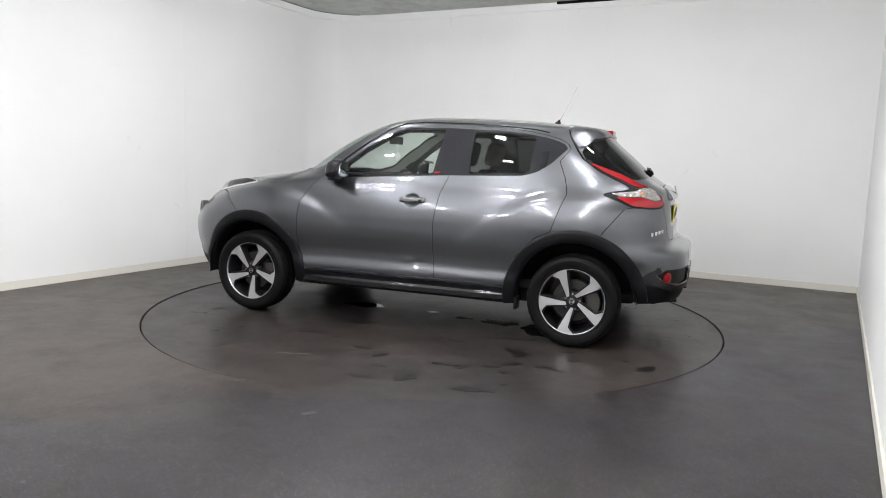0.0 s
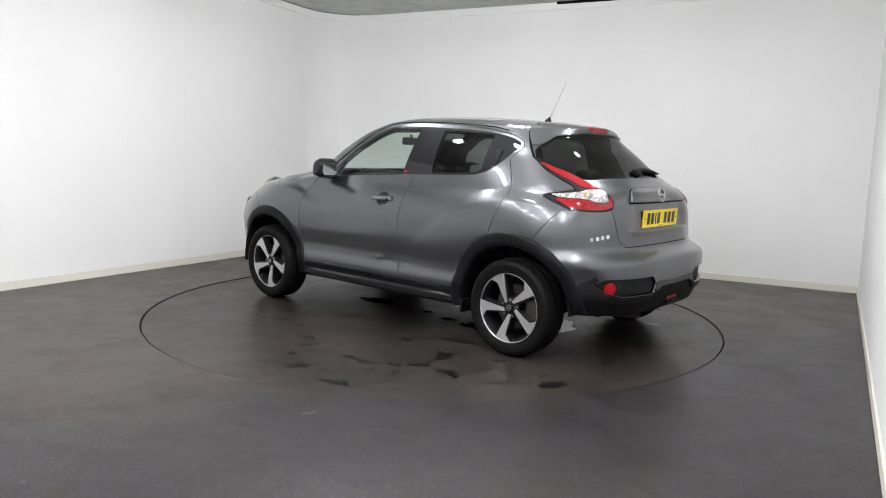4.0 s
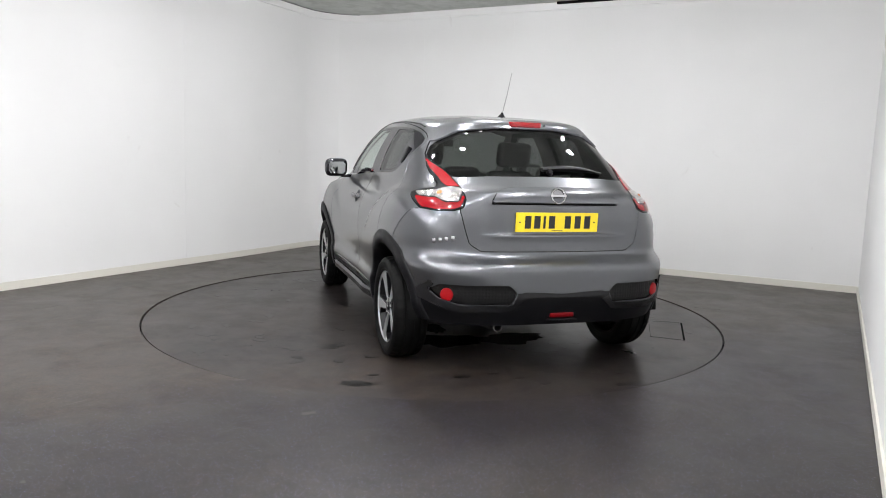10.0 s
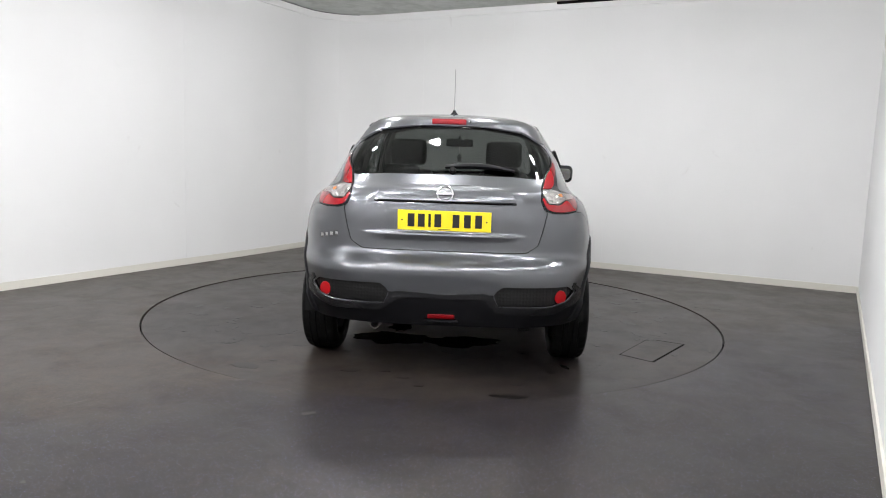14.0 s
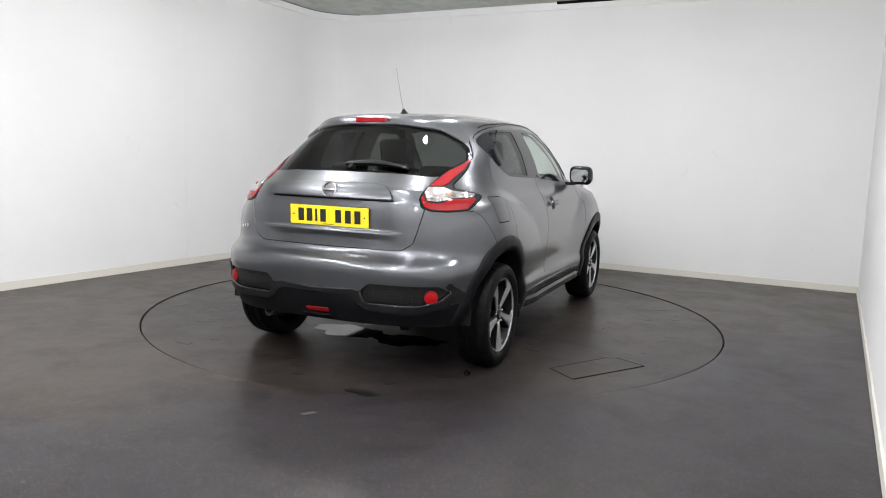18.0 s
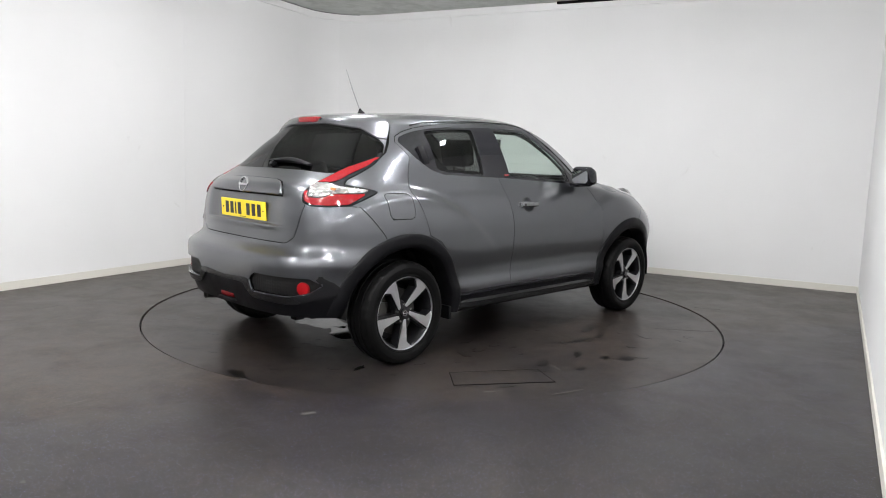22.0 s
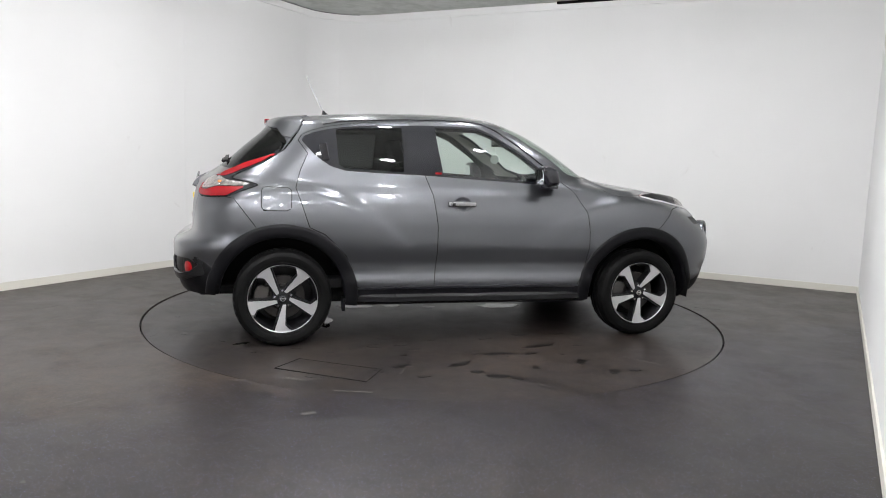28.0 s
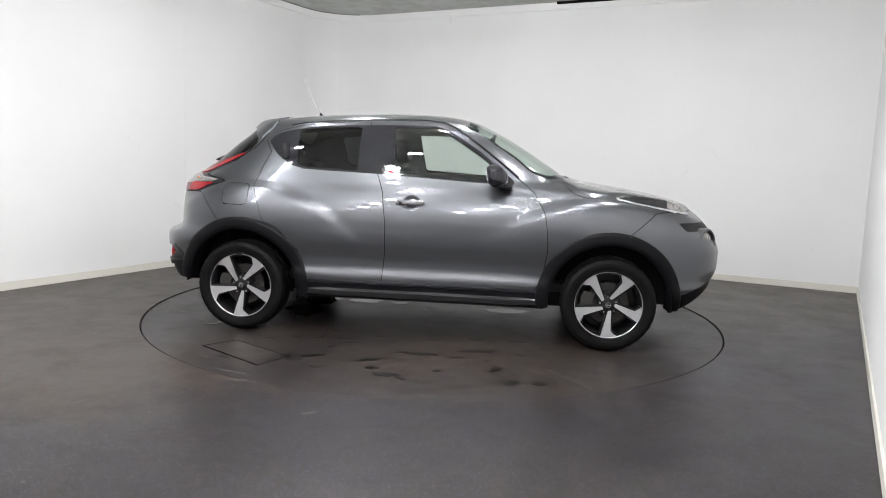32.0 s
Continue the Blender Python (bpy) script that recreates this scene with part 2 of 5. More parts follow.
def build_floor():
    bm = bmesh.new()
    n = 160
    inner = disc_verts(bm, RING + 0.013, LEVEL, n)
    low = disc_verts(bm, RING + 0.013, -0.03, n)
    far = [bm.verts.new(13 * Vector((math.cos(2 * math.pi * i / n), math.sin(2 * math.pi * i / n), LEVEL / 13))) for i in range(n)]
    for i in range(n):
        j = (i + 1) % n
        bm.faces.new((inner[i], far[i], far[j], inner[j]))
        bm.faces.new((low[i], inner[i], inner[j], low[j]))
    floor = setting("floor", bm, FLOOR, "dark grey speckled vinyl floor with dirt and scuffs", "floor")
    for p, q, wide in (((-1.96, -2.58), (-1.80, -2.50), 0.004), ((-1.75, -2.50), (-1.66, -2.36), 0.010), ((-3.05, -0.48), (-2.93, -0.33), 0.02), ((-0.60, -2.49), (-0.53, -2.46), 0.03),
                       ((-1.07, -2.02), (-1.0, -1.99), 0.02), ((-1.48, -3.28), (-1.46, -3.27), 0.02), ((2.3, 0.4), (2.5, 0.35), 0.02)):
        p, q = Vector(p), Vector(q)
        part("scuff", blot((p + q) / 2, (q - p).length / 2, wide * 0.6, math.degrees(math.atan2(q.y - p.y, q.x - p.x)), LEVEL + 0.0006, 90 + 3 * p.x, 24), SCRATCH, floor, "pale scuff in the vinyl", smooth=False)
    bm = bmesh.new()
    bm.faces.new(disc_verts(bm, RING + 0.1, -0.03, 96))
    setting("turntable_pit", bm, DARK_GAP, "dark pit below the turntable disc", "pit")


def wall_path():
    """Inner line of the left wall, the rounded corner and the back wall, in room axes."""
    pts = [(WALL_L - 0.36, WALL_F), (WALL_L - 0.065, -0.05), (WALL_L - 0.012, 1.1), (WALL_L, WALL_B - CORNER)]
    for k in range(1, 12):
        a = math.pi - k * math.pi / 24
        pts.append((WALL_L + CORNER + CORNER * math.cos(a), WALL_B - CORNER + CORNER * math.sin(a)))
    return pts + [(WALL_L + CORNER, WALL_B), (WALL_R + 0.14, WALL_B)]


def strip(bm, path, lo, hi, inner, outer):
    """A wall or board along a path, from lo to hi, between two offsets to its left."""
    n = len(path)
    rows = []
    for k, (a, b) in enumerate(path):
        p, q = Vector(path[max(k - 1, 0)]), Vector(path[min(k + 1, n - 1)])
        d = (q - p).normalized()
        side = Vector((-d.y, d.x))
        c = Vector((a, b))
        rows.append([bm.verts.new(room(*(c + side * o), z)) for o, z in ((inner, lo), (inner, hi), (outer, hi), (outer, lo))])
    for r, s in zip(rows, rows[1:]):
        for i in range(4):
            bm.faces.new((r[i], s[i], s[(i + 1) % 4], r[(i + 1) % 4]))
    bm.faces.new(rows[0])
    bm.faces.new(rows[-1][::-1])
    return bm


def build_room():
    path = wall_path()
    cut_at = 9
    left, back = path[:cut_at + 1], path[cut_at:]
    setting("wall_left", strip(bmesh.new(), left, 0, HIGH + 0.4, 0, 0.14), WALL,
            "white painted smooth wall with a rounded corner", "wall", True)
    setting("wall_back", strip(bmesh.new(), back, 0, HIGH + 0.4, 0, 0.14), WALL,
            "white painted smooth wall with faint scuffs", "wall", True)
    right = [(WALL_R, WALL_B), (WALL_R - 0.40, WALL_F)]
    setting("wall_right", strip(bmesh.new(), right, 0, HIGH + 0.4, 0, 0.14), WALL, "white painted smooth wall", "wall")
    # unseen wall added behind the camera; its white brightens what the car mirrors
    front = [(WALL_R + 0.2, WALL_F), (WALL_L - 0.14, WALL_F)]
    setting("wall_front", strip(bmesh.new(), front, 0, HIGH + 0.4, 0, 0.14), WALL, "plain white painted wall", "wall")
    for name, line in (("baseboard_left", left), ("baseboard_back", back[:-1] + [(WALL_R - 0.012, WALL_B)]), ("baseboard_right", right)):
        setting(name, strip(bmesh.new(), line, 0, 0.075, -0.012, 0), TRIM, "cream painted low skirting board with scuffed edge", "skirting", True)
    setting("ceiling_joint", strip(bmesh.new(), left[2:] + back[:4], HIGH - 0.0095, HIGH - 0.001, -0.006, 0), DARK_GAP, "dark narrow joint below the ceiling", "joint")
    for name, line in (("cornice_left", left), ("cornice_back", back)):
        setting(name, strip(bmesh.new(), line, HIGH - 0.089, HIGH - 0.010, -0.020, 0), WALL, "white cornice strip below the ceiling", "cornice", True)
    bm = bmesh.new()
    corners = [(WALL_L - 0.1, WALL_F - 0.1), (WALL_R + 0.2, WALL_F - 0.1), (WALL_R + 0.2, WALL_B + 0.1), (WALL_L - 0.1, WALL_B + 0.1)]
    prism(bm, [room(*c).to_2d() for c in corners], HIGH, HIGH + 0.1)
    setting("ceiling", bm, CEILING, "pale grey-green suspended ceiling", "ceiling")
    first = None
    for a, b in LAMPS:
        at = Matrix.Translation(room(a, b, HIGH - 0.34)) @ ROOM
        if first:
            copy_thing(first, at)
            continue
        first = new("hanging_lamp")
        first.matrix_world = at
        part("housing", box(bmesh.new(), (-0.075, -0.05, 0.026), (0.075, 0.05, 0.050), 0.008), CEILING, first)
        part("diffuser", box(bmesh.new(), (-0.065, -0.04, -0.02), (0.065, 0.04, 0.025)), LAMP_FACE, first, "glowing white diffuser", smooth=False)
        for x in (-0.035, 0.035):
            part("hanger", tube(bmesh.new(), [(x, 0, 0.050), (x, 0, 0.34)], 0.004, 6), STEEL, first)
        tagged(first, "small white box lamp hanging below the ceiling", "lamp", "hanging lamps")
    # joints between the wall boards
    def joint(a, b, along):
        bm = bmesh.new()
        c = room(a, b)
        box(bm, (-0.003, -0.0012, 0.08), (0.003, 0.0012, HIGH - 0.075), 0, Matrix.Translation(c) @ ROOM @ Matrix.Rotation(along, 4, "Z"))
        setting("wall_joint", bm, WALL, "thin vertical joint between white wall boards", "joint")
    for b in (-0.73, 0.49, 1.71):
        joint(WALL_L - 0.065 + 0.0465 * (min(b, 1.1) + 0.05), b, math.pi / 2)
    for a in (-1.86, -0.64, 0.58, 1.80):
        joint(a, WALL_B, 0)
    bm = bmesh.new()
    box(bm, (-0.10, WALL_B - 0.05, HIGH - 0.028), (1.75, WALL_B + 0.02, HIGH - 0.001), 0, ROOM)
    setting("ceiling_slot", bm, DARK_GAP, "dark slot between wall and ceiling", "slot")


build_floor()
build_room()

# ---------------------------------------------------------------- turntable
turntable = new("turntable")
tagged(turntable, "round turning platform covered in worn dark vinyl", "turntable")
bm = bmesh.new()
top, low = disc_verts(bm, RING, 0.0, 160), disc_verts(bm, RING, -0.028, 160)
bm.faces.new(top)
for i in range(160):
    bm.faces.new((low[i], low[(i + 1) % 160], top[(i + 1) % 160], top[i]))
part("disc", bm, DISC, turntable, smooth=False)


hatch = [(-1.30, -1.48), (-0.81, -1.81), (-0.69, -1.59), (-1.15, -1.30)]
for k in range(4):
    part("hatch_joint", flat_strip(hatch[k], hatch[(k + 1) % 4], (0.014, 0.002, 0.002, 0.006)[k], 0.0012), DARK_GAP, turntable, "dark joint of a floor hatch", smooth=False)
part("scratch", flat_strip((0.885, -1.505), (1.15, -1.855), 0.009, 0.0010), SCRATCH, turntable, "long pale scratch in the vinyl", smooth=False)
for k, (p, q) in enumerate((((-0.56, -1.62), (-0.60, -1.70)), ((-1.0, -1.93), (-0.80, -1.99)), ((-1.25, -1.66), (-1.16, -1.72)), ((1.35, 0.9), (1.52, 0.98)), ((0.2, 1.6), (0.42, 1.66)))):
    part("scratch", flat_strip(p, q, 0.012, 0.0010), SCRATCH, turntable, "pale scratch in the vinyl", smooth=False)
MARKS = ((-0.97, 1.00, 0.055, 0.085, 20), (-0.84, 0.60, 0.16, 0.06, 20), (-0.99, 1.25, 0.07, 0.03, 40), (-1.77, 0.99, 0.05, 0.09, -30), (-0.90, 1.83, 0.10, 0.035, 10), (0.34, 0.68, 0.10, 0.05, 0),
         (0.55, 1.12, 0.05, 0.02, 0), (-0.51, 1.78, 0.08, 0.04, 60), (-1.32, 1.01, 0.04, 0.03, 0), (-0.51, 0.86, 0.06, 0.03, 0), (-0.91, 1.36, 0.03, 0.02, 0), (-0.66, 1.44, 0.04, 0.02, 30),
         (0.28, 1.15, 0.03, 0.015, 0), (0.67, 0.16, 0.11, 0.03, 0), (-1.77, 0.37, 0.022, 0.05, 10), (-1.75, 0.17, 0.015, 0.03, 0), (-1.86, 0.05, 0.014, 0.03, 10), (-1.99, -0.05, 0.014, 0.03, 10),
         (0.1, -1.35, 0.10, 0.03, 0), (-0.2, -1.55, 0.08, 0.03, 30), (0.45, -1.2, 0.12, 0.03, 15), (-1.35, -0.35, 0.05, 0.09, 10), (-0.55, -0.88, 0.05, 0.02, 0), (-0.26, -0.96, 0.04, 0.02, 0), (-0.40, -1.17, 0.04, 0.018, 10), (0.42, -0.89, 0.05, 0.02, 0), (-2.02, -1.06, 0.04, 0.09, 20), (-2.10, -0.54, 0.03, 0.10, 0), (-0.04, -1.82, 0.08, 0.04, 0),
         (0.14, -0.97, 0.05, 0.02, 10), (-0.47, -1.06, 0.05, 0.025, 0), (0.70, -0.89, 0.06, 0.02, 0))
for k, (x, y, rx, ry, turn) in enumerate(MARKS):
    part("damp_patch", blot((x, y), rx, ry, turn, 0.0007, k + 1), DAMP, turntable, "dark damp patch", smooth=False)
rng = random.Random(5)
for k in range(70):
    a, d = rng.choice((0.4, 1.9, 2.3, 3.6, 4.3, 5.0)) + rng.gauss(0, 0.22), rng.uniform(1.15, 2.0)
    size = rng.uniform(0.010, 0.034)
    part("damp_patch", blot((d * math.cos(a), d * math.sin(a)), size * rng.uniform(1.0, 2.4), size, rng.uniform(0, 180), 0.0009, 60 + k, 20), DAMP, turntable, "small dark damp spot", smooth=False)
for k, (x, y, rx, ry, turn) in enumerate(((-0.98, 0.22, 0.15, 0.27, 0), (-0.62, 0.20, 0.15, 0.08, 0), (-0.32, 0.18, 0.07, 0.04, 0), (-0.02, 0.10, 0.05, 0.03, 0), (0.58, 0.10, 0.18, 0.08, 0),
                                          (-1.0, -0.25, 0.14, 0.26, 0), (-1.5, -0.9, 0.05, 0.02, 20))):
    part("water_puddle", blot((x, y), rx, ry, turn, 0.0014, 20 + k), WET, turntable, "thin puddle of water", smooth=False)

# ---------------------------------------------------------------- car: body form
# car axes: x forward, y to its left, z up, from the middle between the axles
AXLE, HUB_Z, TYRE_R = 1.265, 0.327, 0.327
OFFSET = Vector((0.023, -0.152, -0.013))
car = new("car")
tagged(car, "dark grey metallic five-door crossover car on the turntable", "car")


def smooth_curve(knots):
    """A smooth function through (at, value) knots: monotone cubic."""
    xs = np.array([k[0] for k in knots], float)
    ys = np.array([k[1] for k in knots], float)
    h, d = np.diff(xs), np.diff(ys) / np.diff(xs)
    m = np.zeros(len(xs))
    m[0], m[-1] = d[0], d[-1]
    for i in range(1, len(xs) - 1):
        if d[i - 1] * d[i] > 0:
            w1, w2 = 2 * h[i] + h[i - 1], h[i] + 2 * h[i - 1]
            m[i] = (w1 + w2) / (w1 / d[i - 1] + w2 / d[i])

    def at(x):
        x = np.clip(np.asarray(x, float), xs[0], xs[-1])
        i = np.clip(np.searchsorted(xs, x) - 1, 0, len(h) - 1)
        s = (x - xs[i]) / h[i]
        return ((1 + 2 * s) * (1 - s) ** 2 * ys[i] + s * (1 - s) ** 2 * h[i] * m[i]
                + s * s * (3 - 2 * s) * ys[i + 1] + s * s * (s - 1) * h[i] * m[i + 1])
    return at


# by height: the nose, the tail and the half width at the doors
NOSE = smooth_curve([(0.20, 1.80), (0.26, 1.93), (0.34, 2.00), (0.46, 2.030), (0.56, 2.066), (0.66, 2.070), (0.77, 2.030), (0.86, 1.968), (0.92, 1.91), (0.97, 1.82),
                     (1.01, 1.68), (1.05, 1.46), (1.085, 1.22), (1.11, 1.06), (1.14, 0.97), (1.20, 0.875), (1.34, 0.655), (1.46, 0.435), (1.52, 0.30), (1.555, 0.155), (1.57, 0.0), (1.576, -0.14)])
TAIL = smooth_curve([(0.20, -1.79), (0.27, -1.90), (0.36, -1.955), (0.50, -1.985), (0.62, -1.985), (0.658, -1.982), (0.672, -1.974), (0.684, -1.955), (0.70, -1.920), (0.72, -1.885), (0.74, -1.868), (0.77, -1.865),
                     (0.90, -1.862), (1.00, -1.848), (1.07, -1.820), (1.115, -1.752), (1.16, -1.688), (1.30, -1.530), (1.44, -1.378), (1.47, -1.360), (1.492, -1.320), (1.512, -1.20), (1.537, -1.00), (1.558, -0.74), (1.57, -0.45), (1.576, -0.16)])
WIDE = smooth_curve([(0.20, 0.78), (0.30, 0.83), (0.38, 0.840), (0.41, 0.842), (0.443, 0.841), (0.465, 0.832), (0.49, 0.8265), (0.54, 0.826), (0.60, 0.833), (0.67, 0.841), (0.74, 0.843), (0.80, 0.843), (0.86, 0.838), (0.93, 0.823), (1.00, 0.797), (1.06, 0.768),
                     (1.12, 0.748), (1.27, 0.698), (1.40, 0.632), (1.47, 0.585), (1.505, 0.545), (1.53, 0.49), (1.55, 0.40), (1.565, 0.28), (1.573, 0.14), (1.576, 0.01)])
FRONT_AT = smooth_curve([(0.2, 0.9), (0.97, 0.9), (1.04, 0.72), (1.10, 0.3), (1.16, 0.0), (1.40, -0.15), (1.55, -0.18), (1.576, -0.2)])
REAR_AT = smooth_curve([(0.2, -1.0), (1.0, -1.0), (1.12, -0.75), (1.3, -0.5), (1.5, -0.3), (1.576, -0.15)])
FRONT_N = smooth_curve([(0.2, 3.0), (0.5, 3.8), (0.75, 3.7), (0.88, 3.1), (0.95, 2.85), (1.08, 3.0), (1.16, 4.4), (1.4, 5.0), (1.5, 3.8), (1.576, 2.2)])
REAR_N = smooth_curve([(0.2, 3.2), (0.42, 3.8), (0.52, 4.2), (0.62, 4.2), (0.70, 4.0), (1.0, 4.0), (1.12, 3.6), (1.3, 3.6), (1.45, 3.4), (1.52, 2.8), (1.576, 2.2)])
SWELL = smooth_curve([(0.2, 0.0), (0.4, 0.012), (0.6, 0.032), (0.8, 0.042), (0.93, 0.045), (1.000, 0.0435), (1.022, 0.039), (1.045, 0.024), (1.072, 0.006), (1.10, 0.0), (2.0, 0.0)])


def hump(d, reach):
    return np.where(np.abs(d) < reach, 0.5 + 0.5 * np.cos(math.pi * np.clip(d / reach, -1, 1)), 0.0)


def half_width(x, z):
    """Half width at the side, with the swollen wings over the wheels."""
    x, z = np.asarray(x, float), np.asarray(z, float)
    rear = SWELL(z + 0.62 * (x + 1.22) ** 2) * hump(x + 1.22, 0.95)
    front = SWELL(z + 0.030 + 0.50 * (x - 1.22) ** 2) * hump(x - 1.22, 0.85)
    return WIDE(z) + rear + front


def skin_y(x, z):
    """Half width of the closed body at x, z, with its rounded ends."""
    x, z = np.broadcast_arrays(np.asarray(x, float), np.asarray(z, float))
    w = half_width(x, z)
    f = np.clip((x - FRONT_AT(z)) / (NOSE(z) - FRONT_AT(z)), 0, 1)
    r = np.clip((REAR_AT(z) - x) / (REAR_AT(z) - TAIL(z)), 0, 1)
    return w * (1 - f ** FRONT_N(z)) ** (1 / FRONT_N(z)) * (1 - r ** REAR_N(z)) ** (1 / REAR_N(z))


def tail_x(y, z):
    """Rear face of the body at y, z."""
    y, z = abs(y), float(z)
    a, b = float(TAIL(z)), float(REAR_AT(z))
    lo, hi = a, b
    for _ in range(40):
        mid = (lo + hi) / 2
        if float(skin_y(mid, z)) < y:
            lo = mid
        else:
            hi = mid
    return hi


def nose_x(y, z):
    """Front face of the body at y, z."""
    lo, hi = float(FRONT_AT(z)), float(NOSE(z))
    for _ in range(40):
        mid = (lo + hi) / 2
        if float(skin_y(mid, z)) < abs(y):
            hi = mid
        else:
            lo = mid
    return lo


def outline(z, counts):
    """Half outline at height z, from the nose round the side to the tail, in even steps per stretch."""
    xf, xr, fa, ra, nf, nr = (float(c(z)) for c in (NOSE, TAIL, FRONT_AT, REAR_AT, FRONT_N, REAR_N))
    a = np.linspace(0, math.pi / 2, 500)
    pieces = (np.c_[fa + (xf - fa) * np.cos(a) ** (2 / nf), np.sin(a) ** (2 / nf)],
              np.c_[np.linspace(fa, ra, 200), np.ones(200)],
              np.c_[ra - (ra - xr) * np.sin(a) ** (2 / nr), np.cos(a) ** (2 / nr)])
    out = []
    for p, n in zip(pieces, counts):
        p = p.copy()
        p[:, 1] *= half_width(p[:, 0], z)
        s = np.r_[0, np.cumsum(np.hypot(*np.diff(p, axis=0).T))]
        at = np.linspace(0, s[-1], n + 1)
        q = np.c_[np.interp(at, s, p[:, 0]), np.interp(at, s, p[:, 1])]
        out.append(q if not out else q[1:])
    out = np.vstack(out)
    out[0, 1] = out[-1, 1] = 0
    return out


def levels():
    """Heights, spaced evenly along the steepest profile."""
    z = np.linspace(0.20, 1.5757, 4000)
    step = np.sqrt(1 + np.maximum.reduce([np.minimum(np.abs(np.gradient(c(z), z)), 30) * k for c, k in ((NOSE, 0.75), (TAIL, 0.75), (WIDE, 1.0))]) ** 2)
    s = np.r_[0, np.cumsum((step[1:] + step[:-1]) / 2 * np.diff(z))]
    return np.interp(np.linspace(0, s[-1], 156), s, z)


def body_grid():
    counts = (56, 76, 62)
    zs = levels()
    half = [outline(z, counts) for z in zs]
    bm = bmesh.new()
    rows = []
    for z, h in zip(zs, half):
        right = [bm.verts.new((x, -y, z)) for x, y in h]
        left = [bm.verts.new((x, y, z)) for x, y in h[1:-1]]
        rows.append(right + left[::-1])
    n = len(rows[0])
    for p, q in zip(rows, rows[1:]):
        for i in range(n):
            j = (i + 1) % n
            bm.faces.new((p[j], p[i], q[i], q[j]))
    bm.faces.new(rows[-1][::-1])
    bm.normal_update()
    bmesh.ops.recalc_face_normals(bm, faces=bm.faces)
    bm.normal_update()
    return bm


# ---------------------------------------------------------------- car: cutting panels out of the body
def poly_distance(px, pz, poly, round_by=0.0):
    """Signed distance to a polygon, below zero inside."""
    best = np.full(px.shape, 1e9)
    inside = np.zeros(px.shape, bool)
    n = len(poly)
    for i in range(n):
        ax, az = poly[i]
        bx, bz = poly[(i + 1) % n]
        ex, ez = bx - ax, bz - az
        s = np.clip(((px - ax) * ex + (pz - az) * ez) / (ex * ex + ez * ez), 0, 1)
        best = np.minimum(best, (px - ax - s * ex) ** 2 + (pz - az - s * ez) ** 2)
        if ez:
            hit = ((az > pz) != (bz > pz)) & (px < ex * (pz - az) / ez + ax)
            inside ^= hit
    d = np.sqrt(best)
    return np.where(inside, -d, d) - round_by


def shrink(poly, by):
    """A polygon moved inwards by a round_by that is added again, so that its corners become round."""
    n = len(poly)
    area = sum(poly[i][0] * poly[(i + 1) % n][1] - poly[(i + 1) % n][0] * poly[i][1] for i in range(n))
    out = []
    for i in range(n):
        p, q, r = (Vector(poly[k % n]) for k in (i - 1, i, i + 1))
        a, b = (q - p).normalized(), (r - q).normalized()
        na, nb = (Vector((-v.y, v.x)) * (1 if area > 0 else -1) for v in (a, b))
        m = (na + nb) / max(0.35, 1 + na.dot(nb))
        out.append(tuple(q + m * by))
    return out


def side_zone(poly, r=0.0):
    inner = shrink(poly, r) if r else poly
    return lambda c: np.maximum(poly_distance(c[:, 0], c[:, 2], inner, r), 0.30 - np.abs(c[:, 1]))


def rear_zone(poly, r=0.0):
    inner = shrink(poly, r) if r else poly
    return lambda c: np.maximum(poly_distance(np.abs(c[:, 1]), c[:, 2], inner, r), c[:, 0] + 0.95)


def front_zone(poly, r=0.0):
    inner = shrink(poly, r) if r else poly
    return lambda c: np.maximum(poly_distance(np.abs(c[:, 1]), c[:, 2], inner, r), 0.12 - c[:, 0])


def top_zone(poly, r=0.0, above=0.8):
    inner = shrink(poly, r) if r else poly
    return lambda c: np.maximum(poly_distance(c[:, 0], np.abs(c[:, 1]), inner, r), above - c[:, 2])


def around_zone(poly, r=0.0):
    """Polygon in degrees round the tail's upright axis (as hundredths) and height."""
    inner = shrink(poly, r) if r else poly
    return lambda c: np.maximum(poly_distance(np.degrees(np.arctan2(np.abs(c[:, 1]), -(c[:, 0] + 0.9))) / 100, c[:, 2], inner, r), c[:, 0] + 0.95)


def carve(bm, zone, shift=0.0):
    """Split the faces along the edge of a zone, moved outwards by shift."""
    bm.verts.ensure_lookup_table()
    co = np.array([v.co[:] for v in bm.verts])
    val = zone(co) - shift
    val[np.abs(val) < 2e-5] = 2e-5
    bm.verts.index_update()
    cross = [e for e in bm.edges if val[e.verts[0].index] * val[e.verts[1].index] < 0]
    fresh = []
    for e in cross:
        a, b = e.verts
        va, vb = val[a.index], val[b.index]
        fac = va / (va - vb)
        _, v = bmesh.utils.edge_split(e, a, min(max(fac, 0.002), 0.998))
        fresh.append(v)
    if fresh:
        bmesh.ops.connect_verts(bm, verts=fresh, check_degenerate=False)


